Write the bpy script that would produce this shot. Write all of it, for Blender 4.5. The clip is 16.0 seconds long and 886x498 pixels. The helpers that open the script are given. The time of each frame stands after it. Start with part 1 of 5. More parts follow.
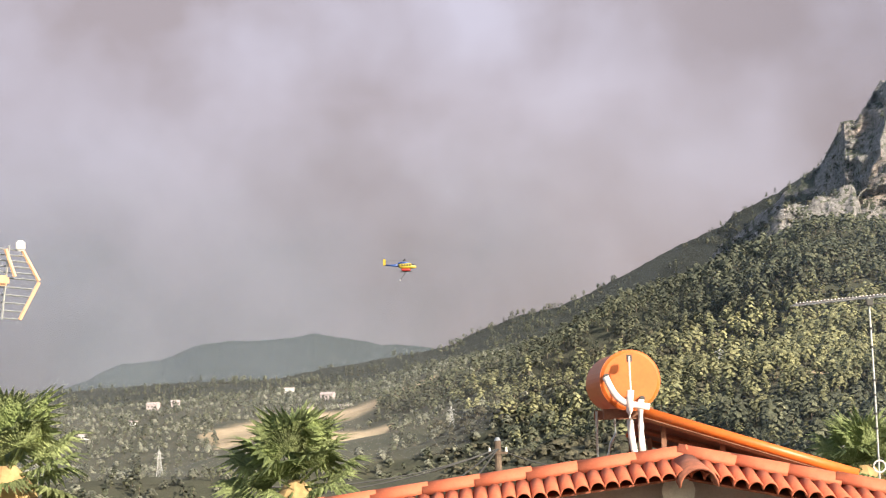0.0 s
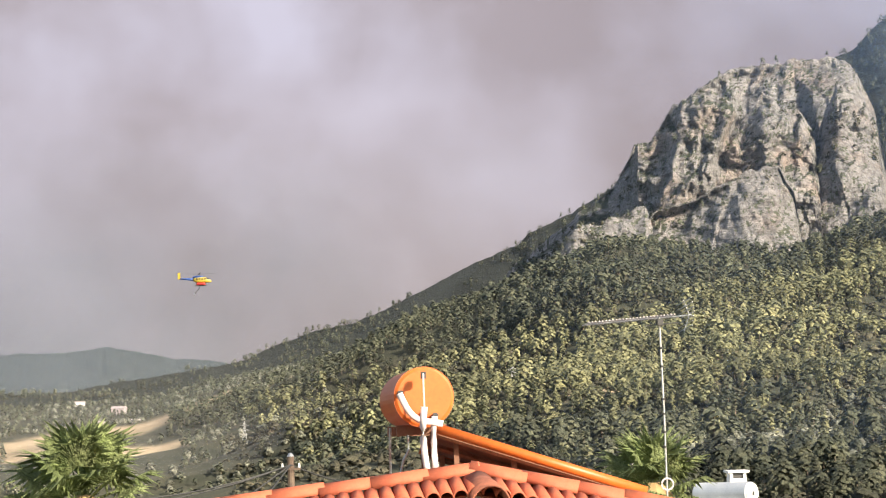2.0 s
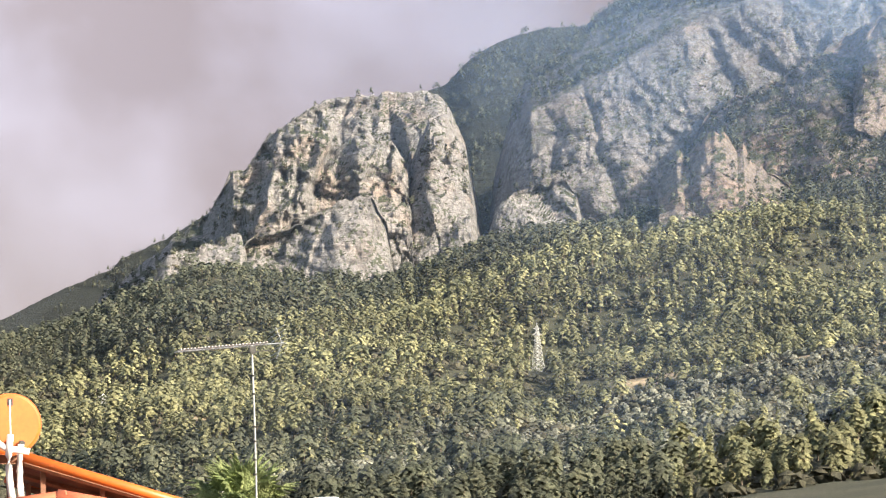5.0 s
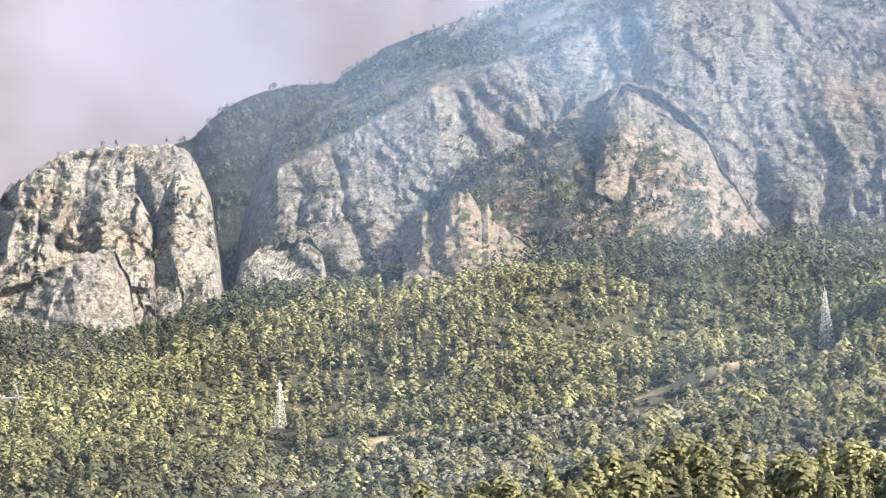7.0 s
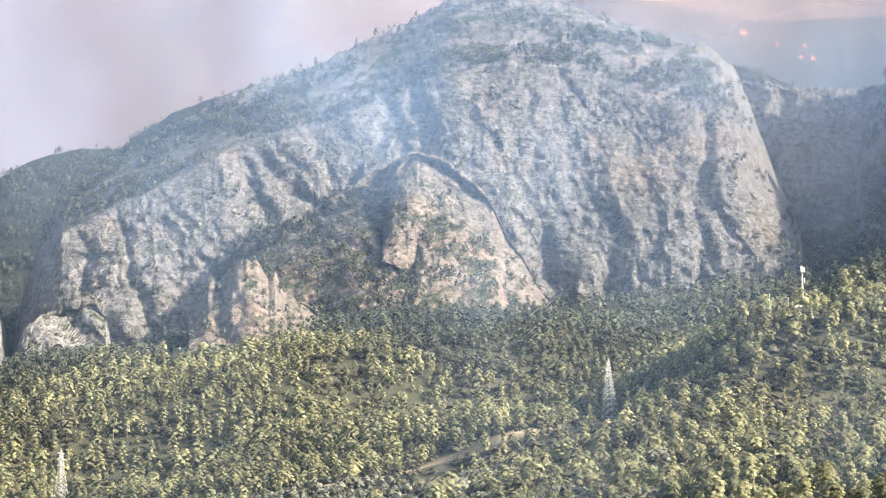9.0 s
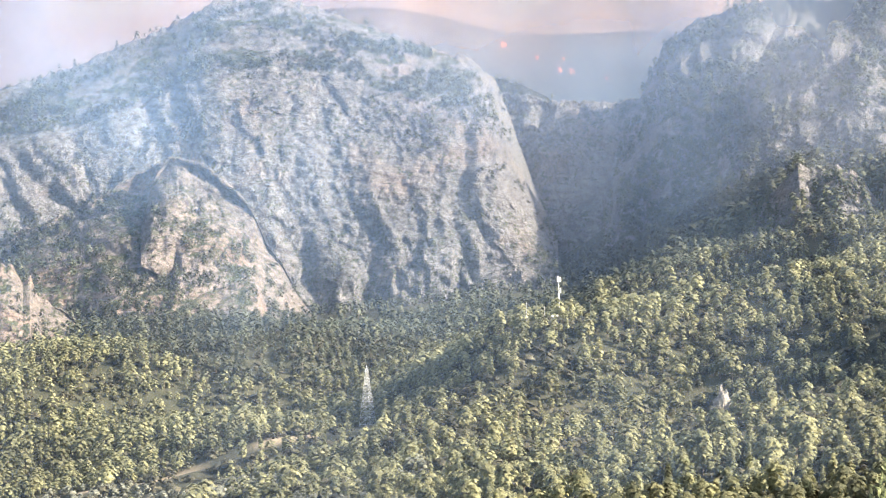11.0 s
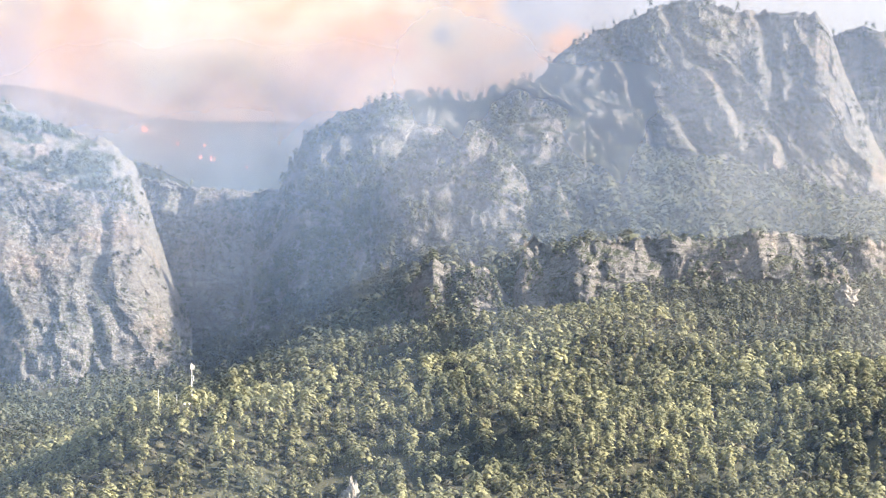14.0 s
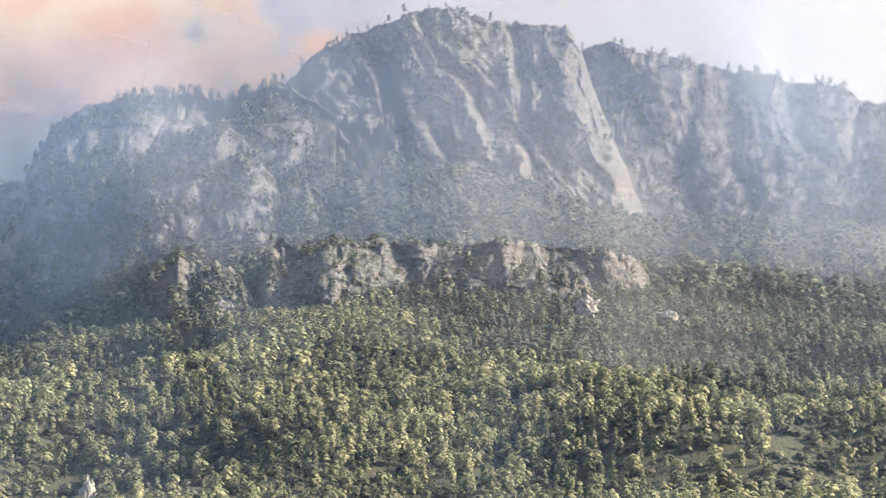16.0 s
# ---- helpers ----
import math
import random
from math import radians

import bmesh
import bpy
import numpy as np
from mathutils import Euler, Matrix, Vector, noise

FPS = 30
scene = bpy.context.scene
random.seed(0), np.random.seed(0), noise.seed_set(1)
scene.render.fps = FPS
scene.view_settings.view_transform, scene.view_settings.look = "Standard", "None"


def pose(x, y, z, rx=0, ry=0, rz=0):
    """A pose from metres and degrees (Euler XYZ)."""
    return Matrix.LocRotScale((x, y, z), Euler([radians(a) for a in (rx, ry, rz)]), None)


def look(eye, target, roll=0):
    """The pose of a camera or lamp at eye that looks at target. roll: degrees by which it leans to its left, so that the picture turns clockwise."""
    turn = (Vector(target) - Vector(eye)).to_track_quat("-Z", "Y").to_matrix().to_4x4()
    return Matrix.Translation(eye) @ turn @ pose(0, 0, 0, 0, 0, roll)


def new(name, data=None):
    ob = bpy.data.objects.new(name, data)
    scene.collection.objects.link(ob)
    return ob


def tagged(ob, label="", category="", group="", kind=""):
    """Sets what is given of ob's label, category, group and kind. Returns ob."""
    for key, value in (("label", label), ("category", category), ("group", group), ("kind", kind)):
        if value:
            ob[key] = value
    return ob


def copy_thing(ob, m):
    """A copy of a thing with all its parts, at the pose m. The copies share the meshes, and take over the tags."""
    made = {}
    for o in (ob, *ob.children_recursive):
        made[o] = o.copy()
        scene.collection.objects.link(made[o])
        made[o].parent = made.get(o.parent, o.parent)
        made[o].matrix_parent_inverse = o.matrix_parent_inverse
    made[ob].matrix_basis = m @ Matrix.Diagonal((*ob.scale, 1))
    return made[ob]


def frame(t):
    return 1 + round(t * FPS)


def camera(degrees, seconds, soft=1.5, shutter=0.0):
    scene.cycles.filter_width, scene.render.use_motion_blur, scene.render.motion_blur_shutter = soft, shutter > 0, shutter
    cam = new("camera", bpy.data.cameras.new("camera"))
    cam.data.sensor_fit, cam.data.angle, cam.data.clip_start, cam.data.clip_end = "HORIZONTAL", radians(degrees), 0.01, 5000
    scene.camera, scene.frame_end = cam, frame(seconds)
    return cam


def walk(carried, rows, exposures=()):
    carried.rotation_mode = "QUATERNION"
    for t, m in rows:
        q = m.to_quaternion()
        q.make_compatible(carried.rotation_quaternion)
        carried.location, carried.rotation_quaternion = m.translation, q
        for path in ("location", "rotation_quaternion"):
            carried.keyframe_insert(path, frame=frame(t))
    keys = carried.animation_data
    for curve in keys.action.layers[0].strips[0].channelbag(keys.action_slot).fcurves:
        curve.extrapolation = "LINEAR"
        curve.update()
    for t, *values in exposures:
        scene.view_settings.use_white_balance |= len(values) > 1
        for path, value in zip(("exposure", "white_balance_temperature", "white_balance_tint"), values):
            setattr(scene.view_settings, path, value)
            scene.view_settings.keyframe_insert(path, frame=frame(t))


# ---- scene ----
EYE = Vector((0.0, 0.0, 6.0))


def at(az, el, r):
    """The point at a bearing, a height angle and a level distance from the terrace."""
    a = radians(az)
    return Vector((r * math.sin(a), r * math.cos(a), EYE.z + r * math.tan(radians(el))))


# ---- camera ----
cam = camera(24.15, 16.0, soft=1.2)
TURNS = (
    (0.0, 0.0, 3.838, -2.173), (0.5, 1.256, 3.923, -2.097), (1.0, 2.54, 3.964, -1.983), (1.5, 4.002, 4.028, -1.843),
    (2.0, 5.659, 4.092, -1.673), (2.5, 7.451, 4.12, -1.635), (3.0, 9.337, 4.084, -1.606), (3.5, 11.244, 4.052, -1.585),
    (4.0, 13.116, 4.118, -1.646), (6.5, 22.372, 5.536, -1.274), (7.0, 24.02, 5.936, -1.218), (7.5, 25.569, 6.398, -1.145),
    (8.0, 27.077, 6.826, -1.163), (8.5, 28.516, 7.274, -1.25), (9.0, 29.977, 7.686, -1.351), (11.5, 38.373, 7.477, -1.524),
    (12.0, 40.031, 7.274, -1.497), (12.5, 41.77, 7.38, -1.415), (13.0, 43.586, 7.926, -1.289), (13.5, 45.345, 8.884, -1.194),
    (14.0, 46.888, 9.945, -1.268), (14.5, 48.242, 10.742, -1.338), (15.0, 49.84, 10.921, -1.324), (15.5, 51.743, 10.576, -1.013),
    (16.0, 53.993, 9.892, -0.687))
rows = [(t, look(EYE, at(yaw, pitch, 100.0), roll)) for t, yaw, pitch, roll in TURNS]
walk(cam, rows, ((0.0, 0.98), (3.5, 1.08), (6.5, 1.5), (9.0, 1.56), (12.5, 1.82), (13.5, 1.88), (14.5, 1.52), (16.0, 1.42)))

# ---- light ----
SUN_AZ, SUN_EL = 142.0, 25.0
world = bpy.data.worlds.new("world")
scene.world = world
world.use_nodes = True
wn, wl = world.node_tree.nodes, world.node_tree.links
sky = wn.new("ShaderNodeTexSky")
sky.sky_type, sky.sun_disc = "NISHITA", False
sky.sun_elevation, sky.sun_rotation = radians(SUN_EL), radians(SUN_AZ)
sky.air_density, sky.dust_density = 1.3, 3.0
wl.new(sky.outputs[0], wn["Background"].inputs[0])
wn["Background"].inputs[1].default_value = 0.1
sun = new("sun", bpy.data.lights.new("sun", "SUN"))
sun.data.energy, sun.data.angle, sun.data.color = 5.0, radians(0.8), (1.0, 0.89, 0.72)
sun.matrix_world = look(at(SUN_AZ, SUN_EL, 500), EYE)


# ---- materials ----
class Nodes:
    """Short hands for building a node material."""

    def __init__(self, name, rough=0.8, metal=0.0):
        self.mat = bpy.data.materials.new(name)
        self.mat.use_nodes = True
        self.t = self.mat.node_tree
        self.bsdf = self.t.nodes["Principled BSDF"]
        self.out = self.t.nodes["Material Output"]
        self.bsdf.inputs["Roughness"].default_value = rough
        self.bsdf.inputs["Metallic"].default_value = metal
        self.coord = self.t.nodes.new("ShaderNodeTexCoord")

    def link(self, a, b):
        self.t.links.new(a, b)
        return self

    def mapped(self, scale=(1, 1, 1), source="Object", tilt=0.0):
        m = self.t.nodes.new("ShaderNodeMapping")
        m.inputs["Rotation"].default_value = (0, radians(tilt), 0)
        m.inputs["Scale"].default_value = scale
        self.link(self.coord.outputs[source], m.inputs["Vector"])
        return m.outputs[0]

    def noise(self, scale, detail=4.0, rough=0.6, vector=None, distort=0.0):
        n = self.t.nodes.new("ShaderNodeTexNoise")
        n.inputs["Scale"].default_value, n.inputs["Detail"].default_value = scale, detail
        n.inputs["Roughness"].default_value, n.inputs["Distortion"].default_value = rough, distort
        self.link(vector or self.coord.outputs["Object"], n.inputs["Vector"])
        return n.outputs["Fac"]

    def ramp(self, fac, *stops):
        r = self.t.nodes.new("ShaderNodeValToRGB")
        e = r.color_ramp.elements
        while len(e) < len(stops):
            e.new(0.5)
        for k, (p, c) in zip(e, stops):
            k.position, k.color = p, ((c, c, c, 1) if isinstance(c, (int, float)) else (*c, 1))
        self.link(fac, r.inputs[0])
        return r.outputs[0]

    def mix(self, fac, a, b, kind="MIX"):
        m = self.t.nodes.new("ShaderNodeMix")
        m.data_type, m.blend_type = "RGBA", kind
        for v, i in ((fac, 0), (a, 6), (b, 7)):
            if isinstance(v, (int, float)):
                m.inputs[i].default_value = v
            elif isinstance(v, tuple):
                m.inputs[i].default_value = (*v, 1)
            else:
                self.link(v, m.inputs[i])
        return m.outputs[2]

    def maths(self, op, a, b=0.0):
        m = self.t.nodes.new("ShaderNodeMath")
        m.operation, m.use_clamp = op, False
        for v, i in ((a, 0), (b, 1)):
            if isinstance(v, (int, float)):
                m.inputs[i].default_value = v
            else:
                self.link(v, m.inputs[i])
        return m.outputs[0]

    def colour(self, c):
        if isinstance(c, tuple):
            self.bsdf.inputs["Base Color"].default_value = (*c, 1)
        else:
            self.link(c, self.bsdf.inputs["Base Color"])
        return self

    def bump(self, height, strength=0.4, distance=0.1):
        b = self.t.nodes.new("ShaderNodeBump")
        b.inputs["Strength"].default_value, b.inputs["Distance"].default_value = strength, distance
        self.link(height, b.inputs["Height"])
        self.link(b.outputs[0], self.bsdf.inputs["Normal"])
        return self

    def normal_z(self):
        g = self.t.nodes.new("ShaderNodeNewGeometry")
        s = self.t.nodes.new("ShaderNodeSeparateXYZ")
        self.link(g.outputs["Normal"], s.inputs[0])
        return s.outputs[2]


def worn(name, c1, c2, scale=3.0, rough=0.7, metal=0.0, bump=0.2, dist=0.01, grain=40.0):
    n = Nodes(name, rough, metal)
    a = n.noise(scale, 5)
    col = n.mix(n.ramp(a, (0.35, 0.0), (0.65, 1.0)), c1, c2)
    col = n.mix(0.25, col, n.ramp(n.noise(grain, 3), (0.3, 0.6), (0.7, 1.3)), "MULTIPLY")
    n.colour(col).bump(n.noise(grain, 4), bump, dist)
    return n.mat


def rock_material(name, light, dark, ochre, green, cover):
    n = Nodes(name, 0.95)
    warp = n.t.nodes.new("ShaderNodeTexNoise")
    warp.inputs["Scale"].default_value, warp.inputs["Detail"].default_value = 0.05, 6.0
    n.link(n.coord.outputs["Object"], warp.inputs["Vector"])
    bent = n.t.nodes.new("ShaderNodeVectorMath")
    bent.operation = "MULTIPLY_ADD"
    bent.inputs[1].default_value = (26, 26, 26)
    n.link(warp.outputs["Color"], bent.inputs[0]).link(n.coord.outputs["Object"], bent.inputs[2])

    def joints(scale, tilt):
        m = n.t.nodes.new("ShaderNodeMapping")
        m.inputs["Scale"].default_value, m.inputs["Rotation"].default_value = scale, (0, radians(tilt), 0)
        v = n.t.nodes.new("ShaderNodeTexVoronoi")
        v.feature = "DISTANCE_TO_EDGE"
        v.inputs["Scale"].default_value = 1.0
        n.link(bent.outputs[0], m.inputs["Vector"]).link(m.outputs[0], v.inputs["Vector"])
        return v.outputs["Distance"]

    tall = n.noise(1.0, 8, 0.72, n.mapped((0.09, 0.09, 0.03), "Object", 10), 0.6)
    strata = n.noise(1.0, 7, 0.74, n.mapped((0.035, 0.035, 0.3), "Object", -20), 0.7)
    grain = n.noise(0.7, 5, 0.8, n.mapped((1, 1, 1.3)))
    wide, small = joints((0.034, 0.034, 0.017), 12), joints((0.11, 0.11, 0.09), -20)
    c = n.mix(n.ramp(tall, (0.36, 0.0), (0.62, 1.0)), dark, light)
    c = n.mix(n.ramp(n.noise(0.02, 5, 0.6), (0.52, 0.0), (0.7, 0.8)), c, ochre)
    c = n.mix(0.85, c, n.ramp(strata, (0.36, 0.6), (0.5, 0.95), (0.66, 1.1)), "MULTIPLY")
    c = n.mix(0.8, c, n.ramp(grain, (0.34, 0.68), (0.62, 1.18)), "MULTIPLY")
    c = n.mix(0.5, c, n.ramp(wide, (0.0, 0.35), (0.05, 1.0)), "MULTIPLY")
    c = n.mix(0.6, c, n.ramp(small, (0.0, 0.5), (0.09, 1.0)), "MULTIPLY")
    # scrub takes hold on ledges and gentle ground
    hold = n.maths("ADD", n.maths("MULTIPLY", n.normal_z(), 0.55), n.maths("MULTIPLY", n.noise(0.045, 8, 0.72), 0.8))
    mask = n.ramp(n.maths("SUBTRACT", hold, cover), (0.0, 0.0), (0.06, 1.0))
    dots = n.ramp(n.maths("ADD", n.noise(0.35, 3, 0.6), n.maths("MULTIPLY", n.noise(0.03, 4), 0.35)), (0.755, 0.0), (0.785, 0.9))
    mask = n.maths("MAXIMUM", mask, dots)
    veg = n.mix(n.ramp(n.noise(0.35, 4, 0.7), (0.38, 0.0), (0.62, 1.0)), tuple(v * 0.35 for v in green), tuple(v * 1.6 for v in green))
    n.colour(n.mix(mask, c, veg))
    height = n.maths("ADD", n.maths("ADD", strata, n.maths("MULTIPLY", grain, 0.5)), n.maths("MULTIPLY", n.ramp(small, (0.0, 0.0), (0.14, 1.0)), 0.22))
    n.bump(n.maths("ADD", height, n.maths("MULTIPLY", tall, 0.8)), 1.0, 3.2)
    return n.mat


M_ROCK = rock_material("limestone", (0.29, 0.272, 0.272), (0.2, 0.192, 0.194), (0.34, 0.262, 0.22), (0.055, 0.065, 0.038), 0.82)
M_PALE = rock_material("pale_limestone", (0.37, 0.35, 0.345), (0.255, 0.245, 0.245), (0.4, 0.315, 0.265), (0.055, 0.065, 0.038), 0.82)
M_OCHRE = rock_material("ochre_limestone", (0.33, 0.275, 0.245), (0.22, 0.19, 0.175), (0.37, 0.245, 0.18), (0.06, 0.07, 0.036), 0.82)
# scrub green set very dark, with the spur's shade in the colour
M_SLOPE = rock_material("wooded_rock", (0.2, 0.19, 0.17), (0.09, 0.09, 0.08), (0.15, 0.12, 0.09), (0.023, 0.028, 0.02), 0.3)
# far slopes are greyed in their colour to stand for distance haze
M_FAR = rock_material("far_hill", (0.12, 0.13, 0.12), (0.07, 0.08, 0.08), (0.1, 0.1, 0.09), (0.04, 0.05, 0.045), 0.3)


def foliage(name, c1, c2, patch=0.11, glow=0.24):
    n = Nodes(name, 0.75)
    g = n.t.nodes.new("ShaderNodeNewGeometry")
    base = n.mix(n.ramp(n.noise(patch, 3, 0.6), (0.35, 0.0), (0.65, 1.0)), c1, c2)
    c = n.mix(0.8, base, n.ramp(g.outputs["Random Per Island"], (0.0, 0.7), (1.0, 1.3)), "MULTIPLY")
    # broad noise dims whole stands, standing for shadowed hollows
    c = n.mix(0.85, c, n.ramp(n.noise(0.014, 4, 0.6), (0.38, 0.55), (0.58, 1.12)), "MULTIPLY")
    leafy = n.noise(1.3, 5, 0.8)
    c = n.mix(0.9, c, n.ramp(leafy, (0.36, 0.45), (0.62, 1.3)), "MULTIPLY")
    n.colour(c).bump(leafy, 0.8, 0.6)
    tr = n.t.nodes.new("ShaderNodeBsdfTranslucent")
    n.link(c, tr.inputs[0])
    mx = n.t.nodes.new("ShaderNodeMixShader")
    mx.inputs[0].default_value = glow
    n.link(n.bsdf.outputs[0], mx.inputs[1]).link(tr.outputs[0], mx.inputs[2]).link(mx.outputs[0], n.out.inputs[0])
    return n.mat


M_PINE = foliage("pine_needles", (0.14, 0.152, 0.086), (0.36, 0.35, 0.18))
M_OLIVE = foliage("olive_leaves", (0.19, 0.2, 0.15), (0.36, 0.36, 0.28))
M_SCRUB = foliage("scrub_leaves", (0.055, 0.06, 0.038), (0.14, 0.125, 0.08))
# needles of high pines; also the darker copy put where slopes are shaded
M_HIGH_SHADE = foliage("mountain_and_shaded_pine_needles", (0.066, 0.08, 0.056), (0.18, 0.185, 0.115))
M_BARK = worn("bark", (0.16, 0.12, 0.09), (0.28, 0.22, 0.17), 2.0, 0.95)


def ground_material():
    n = Nodes("hillside_soil", 1.0)
    at_ = n.t.nodes.new("ShaderNodeAttribute")
    at_.attribute_name = "bare"
    a = n.noise(0.03, 8, 0.65)
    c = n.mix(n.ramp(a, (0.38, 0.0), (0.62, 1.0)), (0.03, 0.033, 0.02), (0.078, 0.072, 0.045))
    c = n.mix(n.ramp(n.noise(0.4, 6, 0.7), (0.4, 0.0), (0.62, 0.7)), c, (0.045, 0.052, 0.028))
    dry = n.mix(n.ramp(n.noise(0.08, 6), (0.3, 0.0), (0.7, 1.0)), (0.4, 0.3, 0.19), (0.55, 0.43, 0.28))
    c = n.mix(at_.outputs["Fac"], c, dry)
    n.colour(c).bump(n.noise(0.8, 6), 0.8, 0.8)
    return n.mat


M_GROUND = ground_material()


def smoke_haze_material(name, colour, top, seed, scale=0.004):
    n = Nodes(name, 1.0)
    u = n.t.nodes.new("ShaderNodeUVMap")
    s = n.t.nodes.new("ShaderNodeSeparateXYZ")
    n.link(u.outputs[0], s.inputs[0])

    def hump(v):
        return n.ramp(v, (0.0, 0.0), (0.3, 0.8), (0.5, 1.0), (0.7, 0.8), (1.0, 0.0))

    m = n.t.nodes.new("ShaderNodeMapping")
    m.inputs["Location"].default_value = (seed * 311.0, seed * 77.0, 0)
    n.link(n.coord.outputs["Object"], m.inputs["Vector"])
    wisps = n.ramp(n.noise(scale, 4, 0.5, m.outputs[0], 0.6), (0.25, 0.35), (0.75, 1.0))
    fac = n.maths("MULTIPLY", n.maths("MULTIPLY", hump(s.outputs[0]), hump(s.outputs[1])), n.maths("MULTIPLY", wisps, top))
    d, tr = n.t.nodes.new("ShaderNodeBsdfDiffuse"), n.t.nodes.new("ShaderNodeBsdfTranslucent")
    clear, a, b = n.t.nodes.new("ShaderNodeBsdfTransparent"), n.t.nodes.new("ShaderNodeMixShader"), n.t.nodes.new("ShaderNodeMixShader")
    d.inputs[0].default_value = tr.inputs[0].default_value = (*colour, 1)
    a.inputs[0].default_value = 0.5
    n.link(d.outputs[0], a.inputs[1]).link(tr.outputs[0], a.inputs[2])
    n.link(fac, b.inputs[0]).link(clear.outputs[0], b.inputs[1]).link(a.outputs[0], b.inputs[2]).link(b.outputs[0], n.out.inputs[0])
    return n.mat


# ---- numbers for the land ----
def vnoise(x, y, seed=0):
    """Smooth value noise in -1..1 on arrays."""
    x, y = np.asarray(x, float), np.asarray(y, float)
    xi, yi = np.floor(x).astype(np.int64), np.floor(y).astype(np.int64)
    fx, fy = x - xi, y - yi
    fx, fy = fx * fx * (3 - 2 * fx), fy * fy * (3 - 2 * fy)

    def h(i, j):
        k = (i * 374761393 + j * 668265263 + seed * 1442695041) & 0x7FFFFFFF
        k = ((k ^ (k >> 13)) * 1274126177) & 0x7FFFFFFF
        return ((k ^ (k >> 16)) & 0xFFFF) / 32767.5 - 1

    a = h(xi, yi) * (1 - fx) + h(xi + 1, yi) * fx
    b = h(xi, yi + 1) * (1 - fx) + h(xi + 1, yi + 1) * fx
    return a * (1 - fy) + b * fy


def fbm(x, y, seed=0, octaves=4, gain=0.5):
    s, k, total = 0.0, 1.0, 0.0
    for o in range(octaves):
        s = s + k * vnoise(x * 2 ** o, y * 2 ** o, seed + o)
        total += k
        k *= gain
    return s / total


def blocks(x, y, seed=0):
    """Fractured faces: each cell of a jittered grid is a plane of its own depth and tilt. Also the closeness to a joint."""
    xi, yi = np.floor(x), np.floor(y)
    best = np.full(np.broadcast(x, y).shape, 9.0)
    second, depth, other = best.copy(), best * 0, best * 0
    for i in (-1, 0, 1):
        for j in (-1, 0, 1):
            cx, cy = xi + i, yi + j
            h = [np.modf(np.abs(np.sin(cx * (12.9898 + k) + cy * (78.233 + 3 * k) + seed * 1.7) * 43758.5453))[0] for k in range(5)]
            dx, dy = cx + h[0] - x, cy + h[1] - y
            d = np.hypot(dx, dy)
            val = (h[2] - 0.5) + (h[3] - 0.5) * dx * 1.1 + (h[4] - 0.5) * dy * 1.1
            closer, next_ = d < best, d < second
            other = np.where(closer, depth, np.where(next_, val, other))
            second = np.where(closer, best, np.minimum(second, d))
            depth = np.where(closer, val, depth)
            best = np.where(closer, d, best)
    w = np.clip(0.5 + (second - best) / 0.5, 0.5, 1)
    return depth * w + other * (1 - w), np.clip(1 - (second - best) / 0.3, 0, 1)


# height angle of the land by bearing, at seven level distances
RINGS = (120, 450, 700, 1000, 1300, 1700, 2500)
LAND = {
    -14: (-5, -4.5, -3.4, -2.6, -1.9, -1.0, 0.1), -3: (-5, -4.3, -3.2, -2.3, -1.4, -0.5, 0.4), 2: (-5, -4.0, -2.6, -1.2, 0.5, 0.8, 0.9),
    6: (-5, -3.7, -2.1, 0.0, 2.2, 2.4, 2.3), 10: (-4.8, -3.6, -1.8, 1.0, 3.8, 3.9, 3), 15: (-4.8, -3.4, -1.4, 1.3, 3.3, 4.2, 4),
    20: (-4.8, -3.2, -0.8, 1.4, 4.6, 5.2, 5.5), 26: (-4.6, -2.4, 0.0, 2.0, 5.4, 5.8, 6), 32: (-4.6, -1.8, 0.9, 2.8, 5.5, 6.2, 7),
    40: (-4, -0.8, 2.2, 5.2, 5.9, 7.4, 9), 43: (-4, -0.7, 2.5, 5.4, 6.8, 9.4, 9.8), 47: (-4, -0.6, 2.8, 6.0, 7.9, 12.0, 12), 52: (-4, -0.4, 3.0, 6.2, 8.4, 12.2, 12.2),
    60: (-4, -0.4, 3.0, 6.0, 8.2, 10.2, 10.2), 70: (-4, -0.4, 2.8, 5.8, 8.0, 9.2, 9.2)}
KNOT_AZ = np.array([-180.0, *LAND, 180.0])
KNOT_R = np.array([0.0, 60.0, *RINGS, 3600.0, 5200.0])
KNOT_Z = np.array([[0, -2, *(EYE.z + r * math.tan(radians(e)) for r, e in zip(RINGS, row)), 20.0, 10.0]
                   for row in (LAND[-14], *LAND.values(), LAND[-14])])


# levelled spots: pylon footings, the mast's pad, rock outcrops
SITES = ((34.47, 930, 2.56, 42), (19.44, 1010, 0.8, 42), (7.5, 1020, 0.1, 35), (0.06, 1200, -1.52, 45), (-7.98, 1100, -2.4, 60),
         (39.86, 958, 5.68, 38), (44.24, 760, 2.65, 25), (22.7, 1270, 4.75, 40), (48.2, 1230, 7.3, 30))


